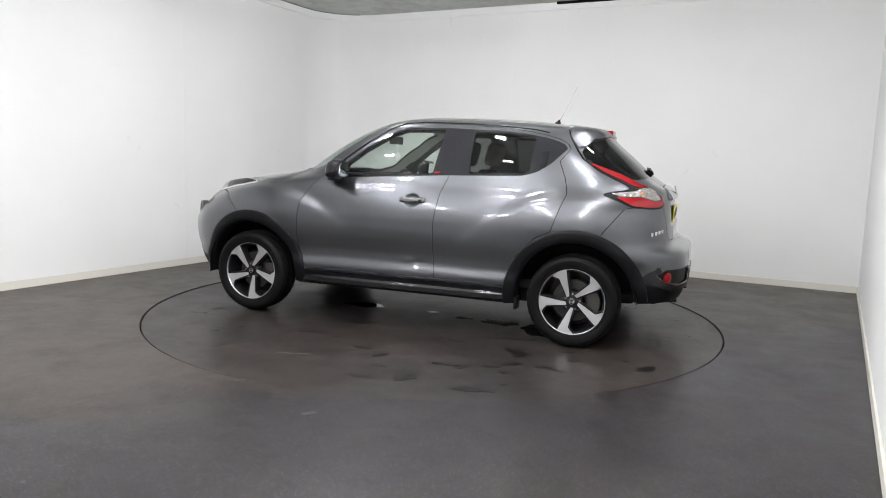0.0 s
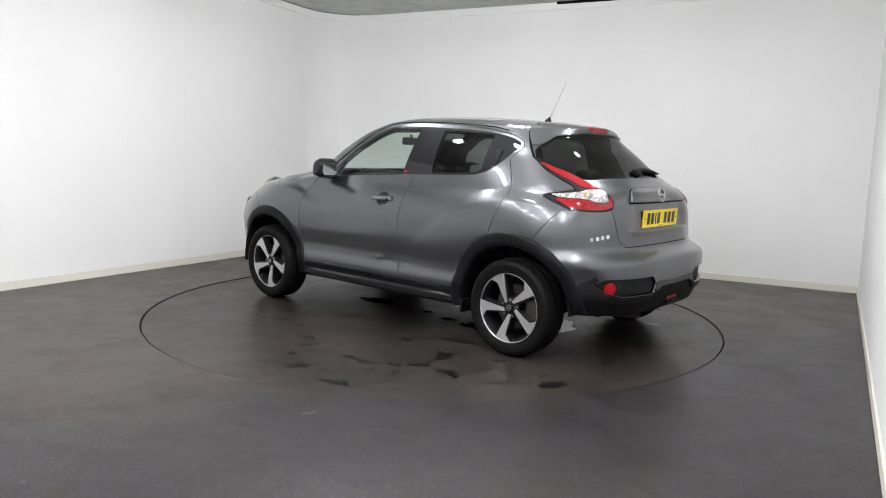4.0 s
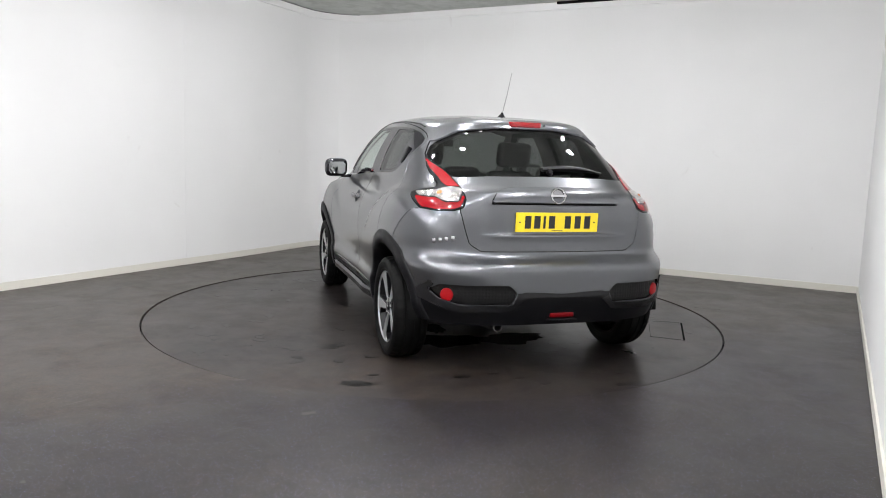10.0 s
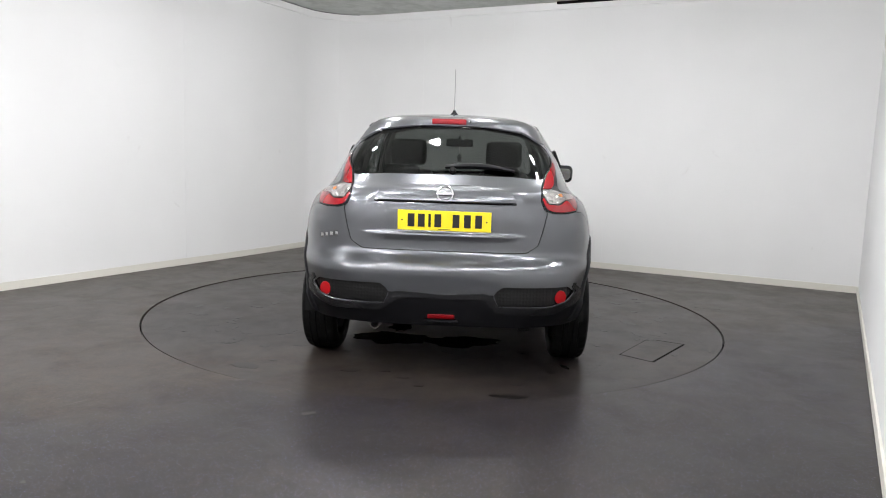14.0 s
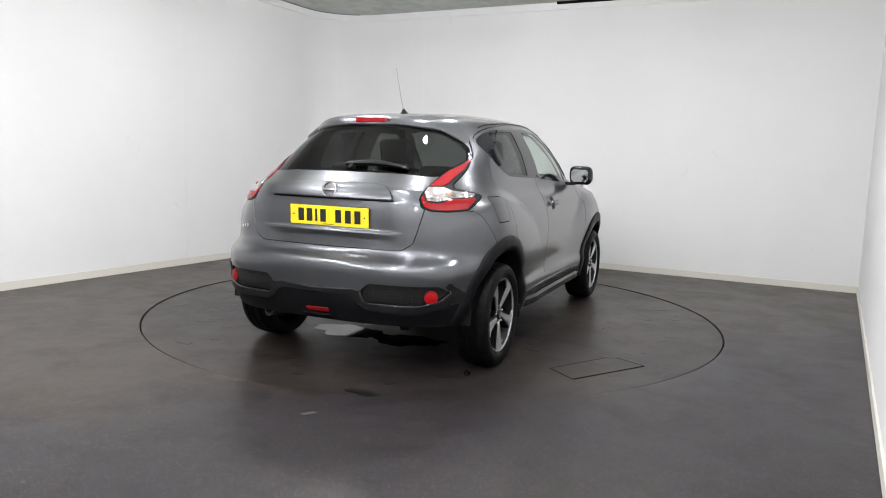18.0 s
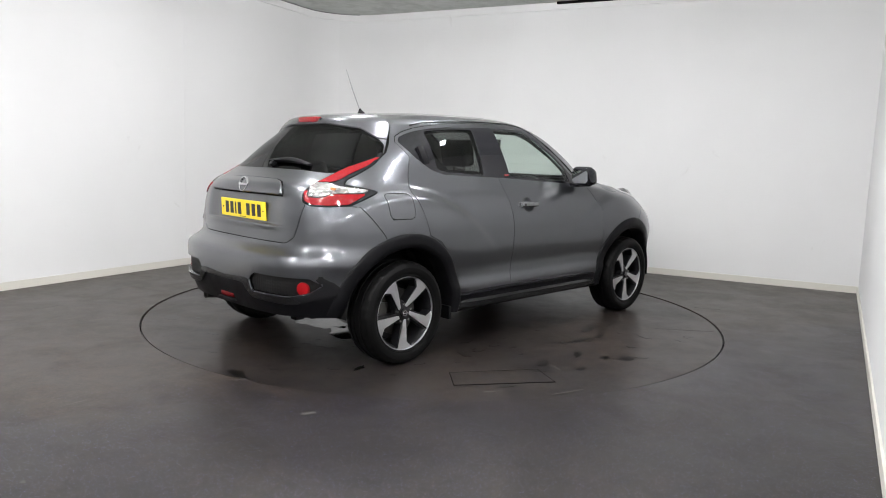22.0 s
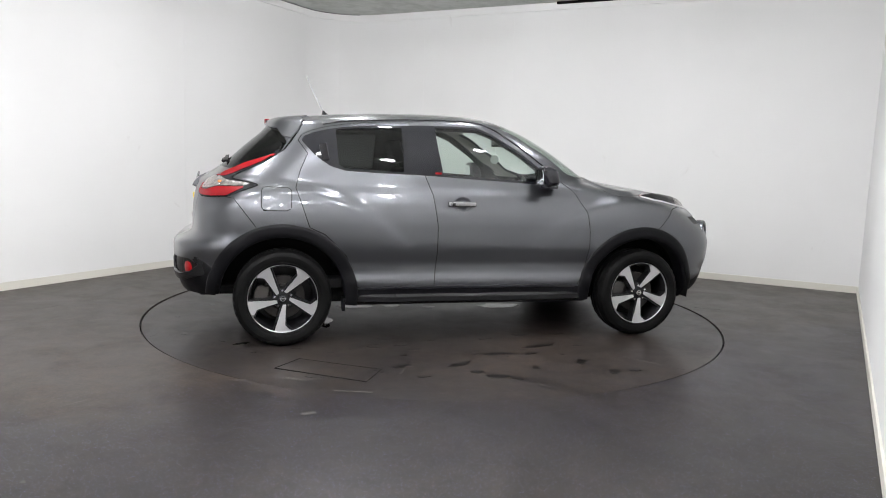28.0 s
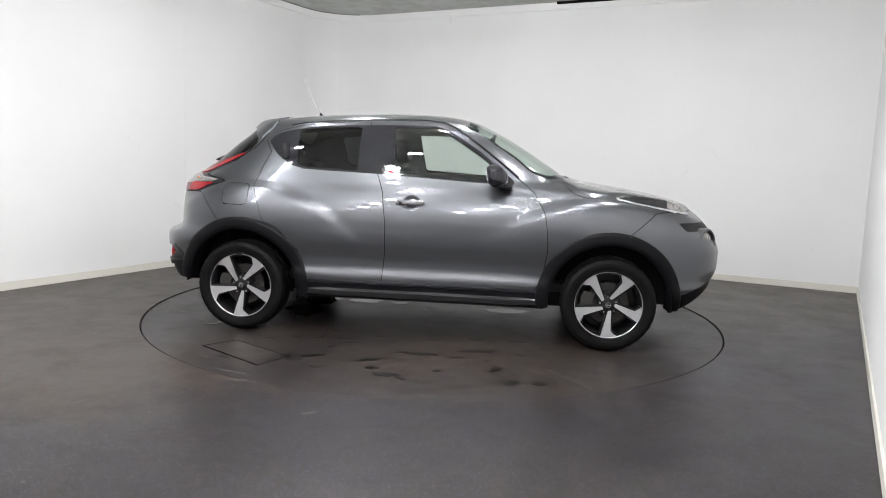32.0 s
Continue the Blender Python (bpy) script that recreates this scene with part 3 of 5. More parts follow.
GAP = 0.0028
REAR_DOOR = [(-0.42, 1.502), (-0.385, 1.36), (-0.33, 1.14), (-0.28, 1.01), (-0.25, 0.80), (-0.25, 0.61), (-0.27, 0.385), (-0.80, 0.395), (-0.86, 0.60),
             (-1.00, 0.745), (-1.10, 0.79), (-1.15, 0.94), (-1.185, 1.04), (-1.155, 1.15), (-1.105, 1.26), (-1.165, 1.345), (-1.142, 1.382), (-1.08, 1.413), (-0.985, 1.440), (-0.86, 1.462), (-0.70, 1.480)]
FRONT_DOOR = [(-0.42, 1.502), (-0.385, 1.36), (-0.33, 1.14), (-0.28, 1.01), (-0.25, 0.80), (-0.25, 0.61), (-0.27, 0.385), (0.77, 0.385),
              (0.825, 0.50), (0.85, 0.66), (0.845, 0.78), (0.825, 0.91), (0.75, 1.04), (0.64, 1.13), (0.52, 1.225), (0.36, 1.345), (0.20, 1.452), (0.10, 1.495), (-0.05, 1.508)]
GLASS_AREA = [(-1.145, 1.345), (-1.125, 1.372), (-1.07, 1.398), (-0.985, 1.421), (-0.86, 1.442), (-0.70, 1.458), (-0.30, 1.474), (0.06, 1.474), (0.17, 1.43), (0.36, 1.315), (0.52, 1.19), (0.615, 1.11),
              (0.60, 1.085), (0.16, 1.108), (-0.28, 1.132), (-0.70, 1.145), (-0.86, 1.152), (-0.96, 1.18), (-1.06, 1.25)]
REAR_PANE = [(-0.47, 1.452), (-0.47, 1.152), (-0.86, 1.168), (-0.905, 1.19), (-0.92, 1.422), (-0.70, 1.444)]
FRONT_PANE = [(-0.24, 1.458), (-0.225, 1.30), (-0.20, 1.143), (0.16, 1.124), (0.52, 1.106), (0.488, 1.193), (0.355, 1.298), (0.168, 1.415), (0.06, 1.458)]
FUEL_FLAP = [(-1.40, 0.895), (-1.215, 0.895), (-1.21, 1.04), (-1.40, 1.04)]
TAILGATE = [(-0.1, 0.742), (0.46, 0.745), (0.525, 0.785), (0.55, 0.87), (0.572, 0.965), (0.560, 1.03), (0.555, 1.06), (0.560, 1.10), (0.572, 1.15), (0.600, 1.20), (0.634, 1.25), (0.632, 1.276), (0.602, 1.33), (0.580, 1.362), (0.545, 1.41), (0.513, 1.452), (0.473, 1.482), (0.35, 1.512), (-0.1, 1.528)]
REAR_GLASS = [(-0.1, 1.165), (0.36, 1.160), (0.535, 1.148), (0.570, 1.155), (0.598, 1.195), (0.631, 1.248), (0.629, 1.274), (0.597, 1.327), (0.555, 1.361), (0.439, 1.422), (0.183, 1.450), (-0.1, 1.450)]
SPOILER = [(-0.1, 1.450), (0.183, 1.450), (0.439, 1.422), (0.555, 1.361), (0.580, 1.356), (0.545, 1.41), (0.513, 1.452), (0.473, 1.482), (0.35, 1.512), (-0.1, 1.528)]
SCREEN = [(-0.1, 1.125), (0.62, 1.135), (0.665, 1.17), (0.61, 1.36), (0.545, 1.475), (0.40, 1.515), (-0.1, 1.53)]
BONNET = [(0.72, -0.1), (0.82, 0.50), (0.95, 0.63), (0.995, 0.752), (1.105, 0.785), (1.245, 0.745), (1.36, 0.63), (1.50, 0.56), (1.67, 0.47), (1.80, 0.40), (1.88, 0.25), (1.90, -0.1)]
FRONT_BUMPER = [(1.34, 0.10), (1.34, 0.76), (1.55, 0.935), (1.72, 0.95), (1.80, 0.945), (2.4, 0.94), (2.4, 0.10)]
TAIL_LAMP = [(0.59, 1.275), (0.548, 1.206), (0.491, 1.155), (0.443, 1.113), (0.438, 1.088), (0.528, 1.064), (0.562, 1.050), (0.50, 1.0), (0.466, 0.972), (0.40, 0.964), (0.345, 0.967), (0.318, 0.985), (0.313, 1.03), (0.322, 1.062), (0.345, 1.098), (0.401, 1.157), (0.44, 1.19), (0.51, 1.228), (0.573, 1.265)]
REAR_BUMPER = [(-2.4, 0.10), (-2.4, 0.985), (-1.70, 0.980), (-1.57, 0.965), (-1.44, 0.80), (-1.34, 0.60), (-1.34, 0.10)]

LAMP_SPIKE = [(0.575, 1.253), (0.51, 1.22), (0.44, 1.183), (0.40, 1.149), (0.350, 1.098), (0.395, 1.098), (0.425, 1.118), (0.45, 1.145), (0.52, 1.197)]
LAMP_WHITE = [(0.330, 1.078), (0.345, 1.09), (0.385, 1.092), (0.43, 1.072), (0.525, 1.056), (0.50, 1.04), (0.41, 1.036), (0.375, 1.016), (0.335, 1.02)]
LAMP_LOW = [(0.320, 1.045), (0.333, 1.012), (0.375, 1.008), (0.41, 1.030), (0.49, 1.032), (0.515, 1.036), (0.475, 0.992), (0.462, 0.978), (0.40, 0.971), (0.35, 0.974), (0.325, 0.99)]
INSERT = [(0.744, 0.533), (0.700, 0.570), (0.33, 0.572), (0.285, 0.53), (0.313, 0.465), (0.605, 0.462), (0.70, 0.49)]
BAND = [(-0.1, 0.517), (0.235, 0.533), (0.28, 0.522), (0.312, 0.462), (0.60, 0.459), (0.70, 0.487), (0.748, 0.531), (0.722, 0.566), (0.740, 0.582), (0.775, 0.550), (0.80, 0.500), (0.80, 0.486), (0.70, 0.446), (0.61, 0.416), (0.313, 0.424), (0.225, 0.501), (-0.1, 0.498)]
SKIRT = [(-0.1, 0.498), (0.225, 0.501), (0.313, 0.424), (0.61, 0.416), (0.70, 0.446), (0.80, 0.486), (1.0, 0.50), (1.0, 0.1), (-0.1, 0.1)]
BAR = [(-0.1, 1.014), (0.398, 1.014), (0.388, 1.036), (0.365, 1.068), (0.325, 1.090), (0.255, 1.102), (-0.1, 1.108)]
TURN_LAMP = [(1.26, 0.745), (1.41, 0.750), (1.565, 0.70), (1.70, 0.625), (1.81, 0.53), (1.70, 0.47), (1.5, 0.565), (1.36, 0.635)]
GRILLE_END = [(1.71, 0.874), (2.2, 0.874), (2.2, 0.825), (1.755, 0.820)]


def arch_hole(c):
    return np.minimum(np.hypot(c[:, 0] - AXLE, c[:, 2] - HUB_Z), np.hypot(c[:, 0] + AXLE, c[:, 2] - HUB_Z)) - 0.425


def below(z, x0, x1):
    return lambda c: np.maximum(c[:, 2] - z, np.maximum(x0 - c[:, 0], c[:, 0] - x1))


Z_DOOR_F, Z_DOOR_R = side_zone(FRONT_DOOR), side_zone(REAR_DOOR)
Z_DLO, Z_PANE_F, Z_PANE_R = side_zone(GLASS_AREA, 0.012), side_zone(FRONT_PANE, 0.012), side_zone(REAR_PANE, 0.012)
Z_FUEL, Z_GATE, Z_RGLASS, Z_SPOIL = side_zone(FUEL_FLAP, 0.03), rear_zone(TAILGATE, 0.02), rear_zone(REAR_GLASS, 0.02), rear_zone(SPOILER)
Z_SCREEN, Z_BONNET = front_zone(SCREEN, 0.03), top_zone(BONNET, 0.05)
Z_FBUMP, Z_RBUMP, Z_LAMP = (lambda p: (lambda c: poly_distance(c[:, 0], c[:, 2], p)))(FRONT_BUMPER), (lambda p: (lambda c: poly_distance(c[:, 0], c[:, 2], p)))(REAR_BUMPER), around_zone(TAIL_LAMP, 0.008)
Z_SILL = below(0.383, -0.9, 0.9)
Z_SKIRT_R = (lambda z: (lambda c: np.maximum(z(c), c[:, 0] + 1.3)))(rear_zone(SKIRT))
Z_INSERT, Z_BAND, Z_BAR = rear_zone(INSERT, 0.015), (lambda z: (lambda c: np.maximum(z(c), c[:, 0] + 1.3)))(rear_zone(BAND)), rear_zone(BAR, 0.008)
Z_SPIKE, Z_WHITE, Z_LOW = around_zone(LAMP_SPIKE), around_zone(LAMP_WHITE, 0.004), around_zone(LAMP_LOW, 0.004)
Z_TURN, Z_GRILLE = top_zone(TURN_LAMP, 0.02, 0.86), side_zone(GRILLE_END)
Z_BOTTOM = lambda c: c[:, 2] - np.where(c[:, 0] < -1.3, 0.335, np.where(c[:, 0] > 1.3, 0.25 + 0.22 * np.clip((c[:, 0] - 1.66) / 0.36, 0, 1) ** 1.3, 0.272))
Z_BOWL = lambda c: np.maximum(np.hypot((c[:, 0] + 0.075) * 0.80, c[:, 2] - 0.948) - 0.054, 0.5 - np.abs(c[:, 1]))
# the tailgate's lip below the number plate: a shallow hollow that ends in a crisp edge
Z_LIP = lambda c: np.maximum(np.maximum(np.abs(c[:, 2] - LIP_Z - 0.005) - 0.006, np.abs(c[:, 1]) - 0.50), c[:, 0] + 1.4)
Z_TURN_TAIL = lambda c: np.maximum(Z_TURN(c), 1.63 - c[:, 0])
Z_SKIRT_F = lambda c: np.maximum(c[:, 2] - (0.40 + 0.10 * np.clip((c[:, 0] - 1.76) / 0.26, 0, 1)), 1.3 - c[:, 0])


LIP_Z = 0.836


def step(k):
    k = np.clip(k, 0, 1)
    return k * k * (3 - 2 * k)


def gate_form(c):
    """The hollow round the number plate, with a lip at its foot."""
    side = step((0.47 - np.abs(c[:, 1])) / 0.16)
    foot = step((c[:, 2] - LIP_Z) / 0.011)
    head = step((1.075 - c[:, 2]) / 0.05)
    lip = 0.005 * step((c[:, 2] - 0.80) / 0.036) * (1 - foot)
    return side * (lip - 0.015 * foot * head)


def build_body():
    bm = body_grid()
    keep = bm.verts.layers.float_vector.new("skin")
    for v in bm.verts:
        k = min(max((v.co.z - 1.555) / 0.012, 0), 1)
        v[keep] = (v.normal * (1 - k) + Vector((0, 0, 1)) * k).normalized()
    for zone in (arch_hole, Z_DLO, Z_PANE_F, Z_PANE_R, Z_RGLASS, Z_SPOIL, Z_SCREEN, Z_SILL, Z_SKIRT_R, Z_SKIRT_F, Z_BOTTOM,
                 Z_INSERT, Z_BAND, Z_LIP, Z_SPIKE, Z_WHITE, Z_LOW, Z_GRILLE, Z_BOWL, Z_TURN_TAIL):
        carve(bm, zone)
    carve(bm, Z_BOWL, -0.009)
    carve(bm, Z_BOWL, -0.018)
    carve(bm, Z_TURN, -0.011)
    seams = (Z_BAR, Z_DOOR_F, Z_DOOR_R, Z_FUEL, Z_GATE, Z_BONNET, Z_FBUMP, Z_RBUMP, Z_LAMP, Z_TURN)
    for zone in seams:
        carve(bm, zone, GAP)
        carve(bm, zone, -GAP)
    faces = list(bm.faces)
    c = np.array([f.calc_center_median()[:] for f in faces])
    v = {k: z(c) for k, z in dict(arch=arch_hole, df=Z_DOOR_F, dr=Z_DOOR_R, dlo=Z_DLO, pf=Z_PANE_F, pr=Z_PANE_R, fuel=Z_FUEL, gate=Z_GATE,
                                  rg=Z_RGLASS, sp=Z_SPOIL, ws=Z_SCREEN, bon=Z_BONNET, fb=Z_FBUMP, rb=Z_RBUMP, lamp=Z_LAMP, sill=Z_SILL, sr=Z_SKIRT_R, sf=Z_SKIRT_F,
                                  bot=Z_BOTTOM, ins=Z_INSERT, band=Z_BAND, bar=Z_BAR, spike=Z_SPIKE, white=Z_WHITE, low=Z_LOW, turn=Z_TURN, gri=Z_GRILLE).items()}
    groups = {}
    for i, f in enumerate(faces):
        side = "l" if c[i, 1] > 0 else "r"
        on = lambda k: v[k][i] < 0
        gap = lambda k: abs(v[k][i]) < GAP
        if on("arch") or on("bot"):
            kind = None
        elif gap("lamp"):
            kind = "gap"
        elif on("lamp"):
            kind = ("lamp_red_" if on("spike") else "lamp_white_" if on("white") else "lamp_low_" if on("low") else "lamp_") + side
        elif on("sill") and abs(c[i, 1]) > 0.4:
            kind = "sill_" + side
        elif on("rg"):
            kind = "rear_glass"
        elif on("sp"):
            kind = "spoiler"
        elif on("pf"):
            kind = "pane_front_" + side
        elif on("pr"):
            kind = "pane_rear_" + side
        elif on("dlo"):
            kind = "frame_" + side
        elif gap("fuel") and side == "r":
            kind = "gap"
        elif on("fuel") and side == "r":
            kind = "fuel_flap"
        elif gap("df") or gap("dr"):
            kind = "gap"
        elif on("df"):
            kind = "door_front_" + side
        elif on("dr"):
            kind = "door_rear_" + side
        elif gap("bar") and c[i, 2] > 1.0:
            kind = "gap"
        elif on("bar"):
            kind = "bar"
        elif gap("gate"):
            kind = "gap"
        elif on("gate"):
            kind = "tailgate"
        elif on("ws"):
            kind = "screen"
        elif on("ins"):
            kind = "insert_" + side
        elif on("band"):
            kind = "band"
        elif gap("turn"):
            kind = "gap"
        elif on("turn"):
            kind = ("turnrim_" if v["turn"][i] > -0.011 else "turnclear_" if c[i, 0] > 1.63 else "turn_") + side
        elif on("gri"):
            kind = "grille_" + side
        elif on("sr"):
            kind = "skirt_rear"
        elif on("sf"):
            kind = "skirt_front"
        elif gap("rb"):
            kind = "gap"
        elif on("rb"):
            kind = "rear_bumper"
        elif gap("fb"):
            kind = "gap"
        elif on("fb"):
            kind = "front_bumper"
        elif gap("bon"):
            kind = "gap"
        elif on("bon"):
            kind = "bonnet"
        elif c[i, 0] > 0.4 and c[i, 2] < 1.13 + 0.0 * c[i, 0]:
            kind = "wing_" + side
        elif c[i, 2] > 1.50:
            kind = "roof"
        elif c[i, 0] < -0.6:
            kind = "quarter_" + side
        else:
            kind = "roof"
        if kind:
            groups.setdefault(kind, []).append(f)
    return bm, keep, groups


def piece(name, keep, faces, mat, parent, label="", push=0.0, offset=None, thick=0.0):
    """A panel of the body as a mesh of its own, shaded by the smooth body's normals."""
    verts, index, polys = [], {}, []
    for f in faces:
        for w in f.verts:
            if w not in index:
                index[w] = len(verts)
                verts.append(w)
        polys.append([index[w] for w in f.verts])
    normals = [w[keep].normalized() for w in verts]
    if offset is None:
        co = [w.co + OFFSET + n * push for w, n in zip(verts, normals)]
    else:
        at = np.array([w.co[:] for w in verts])
        s = offset(at)
        grad = np.stack([(offset(at + e) - offset(at - e)) / 0.004 for e in 0.002 * np.eye(3)], 1)
        co = [w.co + OFFSET + n * k for w, n, k in zip(verts, normals, s)]
        normals = [(n - (Vector(g) - n * n.dot(Vector(g)))).normalized() for n, g in zip(normals, grad)]
    me = bpy.data.meshes.new(name)
    if thick:
        count = {}
        for p in polys:
            for a, b in zip(p, p[1:] + p[:1]):
                count[(a, b)] = 1
        rim = [(a, b) for a, b in count if (b, a) not in count]
        base = len(co)
        low = {}
        for a, b in rim:
            for k in (a, b):
                if k not in low:
                    low[k] = len(co)
                    co.append(co[k] - normals[k] * thick)
                    normals.append(normals[k])
        n_top = len(polys)
        polys += [[b, a, low[a], low[b]] for a, b in rim]
    me.from_pydata(co, [], polys)
    me.materials.append(mat)
    me.shade_smooth()
    if not thick:
        me.normals_split_custom_set_from_vertices(normals)
    elif thick:
        loops = []
        for k, p in enumerate(me.polygons):
            for li in p.loop_indices:
                loops.append(normals[me.loops[li].vertex_index] if k < n_top else Vector((0, 0, 0)))
        me.normals_split_custom_set(loops)
    ob = new(name, me)
    ob.parent = parent
    if label:
        tagged(ob, label)
    return ob


body_bm, SKIN, GROUPS = build_body()


def panel(kind, name, mat, parent=None, label="", push=0.0, offset=None, thick=0.004):
    return piece(name, SKIN, GROUPS[kind], mat, parent or car, label, push, offset, thick)


def ease(d, wide):
    """0 outside a zone, rising smoothly to 1 at the given depth inside."""
    k = np.clip(-d / wide, 0, 1)
    return k * k * (3 - 2 * k)


def dented(c):
    """The left front door: the bowl behind its handle and a shallow dent near its foot."""
    dent = np.exp(-((c[:, 0] + 0.145) / 0.045) ** 2 - ((c[:, 2] - 0.500) / 0.022) ** 2) - 0.6 * np.exp(-((c[:, 0] + 0.06) / 0.04) ** 2 - ((c[:, 2] - 0.515) / 0.02) ** 2)
    return -0.017 * ease(Z_BOWL(c), 0.022) - 0.0055 * dent


roof = panel("roof", "roof", PAINT)
bonnet = panel("bonnet", "bonnet", PAINT, offset=lambda c: 0.012 * ease(Z_BONNET(c), 0.06))
tailgate = panel("tailgate", "tailgate", PAINT, offset=gate_form)
rear_bumper = panel("rear_bumper", "rear_bumper", PAINT)
front_bumper = panel("front_bumper", "front_bumper", PAINT)
fuel_flap = panel("fuel_flap", "fuel_flap", PAINT)
spoiler = panel("spoiler", "roof_spoiler", PAINT, push=0.010, thick=0.02)
rear_window = panel("rear_glass", "rear_window", REAR_TINT, tailgate, "dark tinted rear window", -0.004)
windscreen = panel("screen", "windscreen", GLASS, None, "clear curved windscreen")
panel("bar", "handle_bar", PAINT, tailgate, "grey painted handle bar", offset=lambda c: 0.004 + 0.016 * step((1.112 - c[:, 2]) / 0.09), thick=0.034)
panel("skirt_rear", "rear_skirt", CLADDING, None, "black plastic lower rear skirt", -0.006, thick=0.03)
panel("band", "bumper_trim", DARK_TRIM, rear_bumper, "dark gloss lower bumper moulding", 0.007, thick=0.02)
panel("skirt_front", "front_skirt", CLADDING, None, "black plastic lower front skirt", -0.004, thick=0.03)
panel("gap", "panel_gap", DARK_GAP, None, "dark narrow gaps between panels", -0.005, thick=0)
DOORS = {}
for s in "lr":
    DOORS["f" + s] = panel("door_front_" + s, "front_door", PAINT, offset=dented if s == "l" else lambda c: -0.017 * ease(Z_BOWL(c), 0.022))
    DOORS["r" + s] = panel("door_rear_" + s, "rear_door", PAINT)
    panel("wing_" + s, "front_wing", PAINT)
    panel("quarter_" + s, "rear_quarter", PAINT)
    panel("sill_" + s, "sill", CLADDING, None, "black plastic sill", thick=0.03)
    panel("frame_" + s, "window_surround", BLACK_GLOSS, None, "gloss black window surround", -0.001)
    panel("pane_front_" + s, "front_side_window", GLASS, DOORS["f" + s], "clear side window", -0.004)
    panel("pane_rear_" + s, "rear_side_window", PRIVACY, DOORS["r" + s], "dark tinted side window", -0.004)
    lamp = panel("lamp_" + s, "tail_lamp", BLACK_GLOSS, None, "boomerang tail lamp in a gloss black surround", 0.002)
    panel("lamp_red_" + s, "brake_lens", LAMP_RED, lamp, "red lens", 0.007, thick=0.008)
    panel("lamp_white_" + s, "clear_lens", LAMP_CLEAR, lamp, "clear faceted lens", 0.007, thick=0.008)
    panel("lamp_low_" + s, "side_lens", LAMP_RED, lamp, "red lens", 0.007, thick=0.008)
    panel("insert_" + s, "bumper_insert", MESH_BLACK, rear_bumper, "black textured bumper insert", -0.018, thick=0)
    lamp = panel("turn_" + s, "headlamp", LAMP_SMOKE, None, "dark lamp glass with a bright rim on the wing", offset=lambda c: 0.004 + 0.030 * ease(Z_TURN(c), 0.07), thick=0.006)
    panel("turnrim_" + s, "lamp_rim", CHROME, lamp, "thin chrome rim", offset=lambda c: 0.005 + 0.030 * ease(Z_TURN(c), 0.07), thick=0.012)
    panel("turnclear_" + s, "clear_lens", LAMP_CLEAR, lamp, "clear lens", offset=lambda c: 0.004 + 0.030 * ease(Z_TURN(c), 0.07), thick=0.006)
    panel("grille_" + s, "grille_end", MESH_BLACK, front_bumper, "black mesh grille", -0.006, thick=0)

LINED = [f for k, fs in GROUPS.items() if k.split("_")[0] in ("door", "quarter", "tailgate", "frame", "wing") for f in fs if f.calc_center_median().z > 0.42 and f.calc_center_median().x < 0.75]
LINED += [f for f in GROUPS["roof"] if min(w[SKIN].z for w in f.verts) <= 0.45 and f.calc_center_median().z < 1.53]
piece("interior_lining", SKIN, LINED, LINING, car, "dark inner trim of doors and pillars", -0.035)
CANOPY = [f for f in GROUPS["roof"] + GROUPS["spoiler"] if min(w[SKIN].z for w in f.verts) > 0.45]
piece("headlining", SKIN, CANOPY, HEADLINING, car, "pale grey roof lining", -0.03)

# ---------------------------------------------------------------- car: wheels
def dished(bm, deep=0.020):
    """Sink the middle of a wheel's face a little."""
    for v in bm.verts:
        v.co.z -= deep * max(0, (0.20 - math.hypot(v.co.x, v.co.y)) / 0.20) ** 1.4
    return bm


def tyre_mesh(n=108):
    """A tyre with a ribbed tread and shoulder blocks."""
    half = [(0.219, 0.082, 0), (0.224, 0.094, 0), (0.234, 0.100, 0), (0.238, 0.099, 0), (0.242, 0.102, 0), (0.262, 0.106, 0), (0.278, 0.1055, 0), (0.281, 0.1035, 0), (0.290, 0.101, 0),
            (0.300, 0.093, 0), (0.3015, 0.092, 1), (0.308, 0.082, 1), (0.3125, 0.064, 1), (0.3135, 0.052, 0), (0.307, 0.050, 0), (0.307, 0.042, 0), (0.314, 0.040, 0), (0.3145, 0.014, 0), (0.308, 0.012, 0), (0.308, 0.004, 0)]
    bm = bmesh.new()
    rings = []
    for r, z, block in half + [(r, -z, k) for r, z, k in reversed(half)]:
        rings.append([bm.verts.new(((r - 0.006 * (block and i % 3 == 0)) * math.cos(2 * math.pi * i / n), (r - 0.006 * (block and i % 3 == 0)) * math.sin(2 * math.pi * i / n), z)) for i in range(n)])
    for p, q in zip(rings, rings[1:]):
        for i in range(n):
            j = (i + 1) % n
            bm.faces.new((p[i], p[j], q[j], q[i]))
    return bm


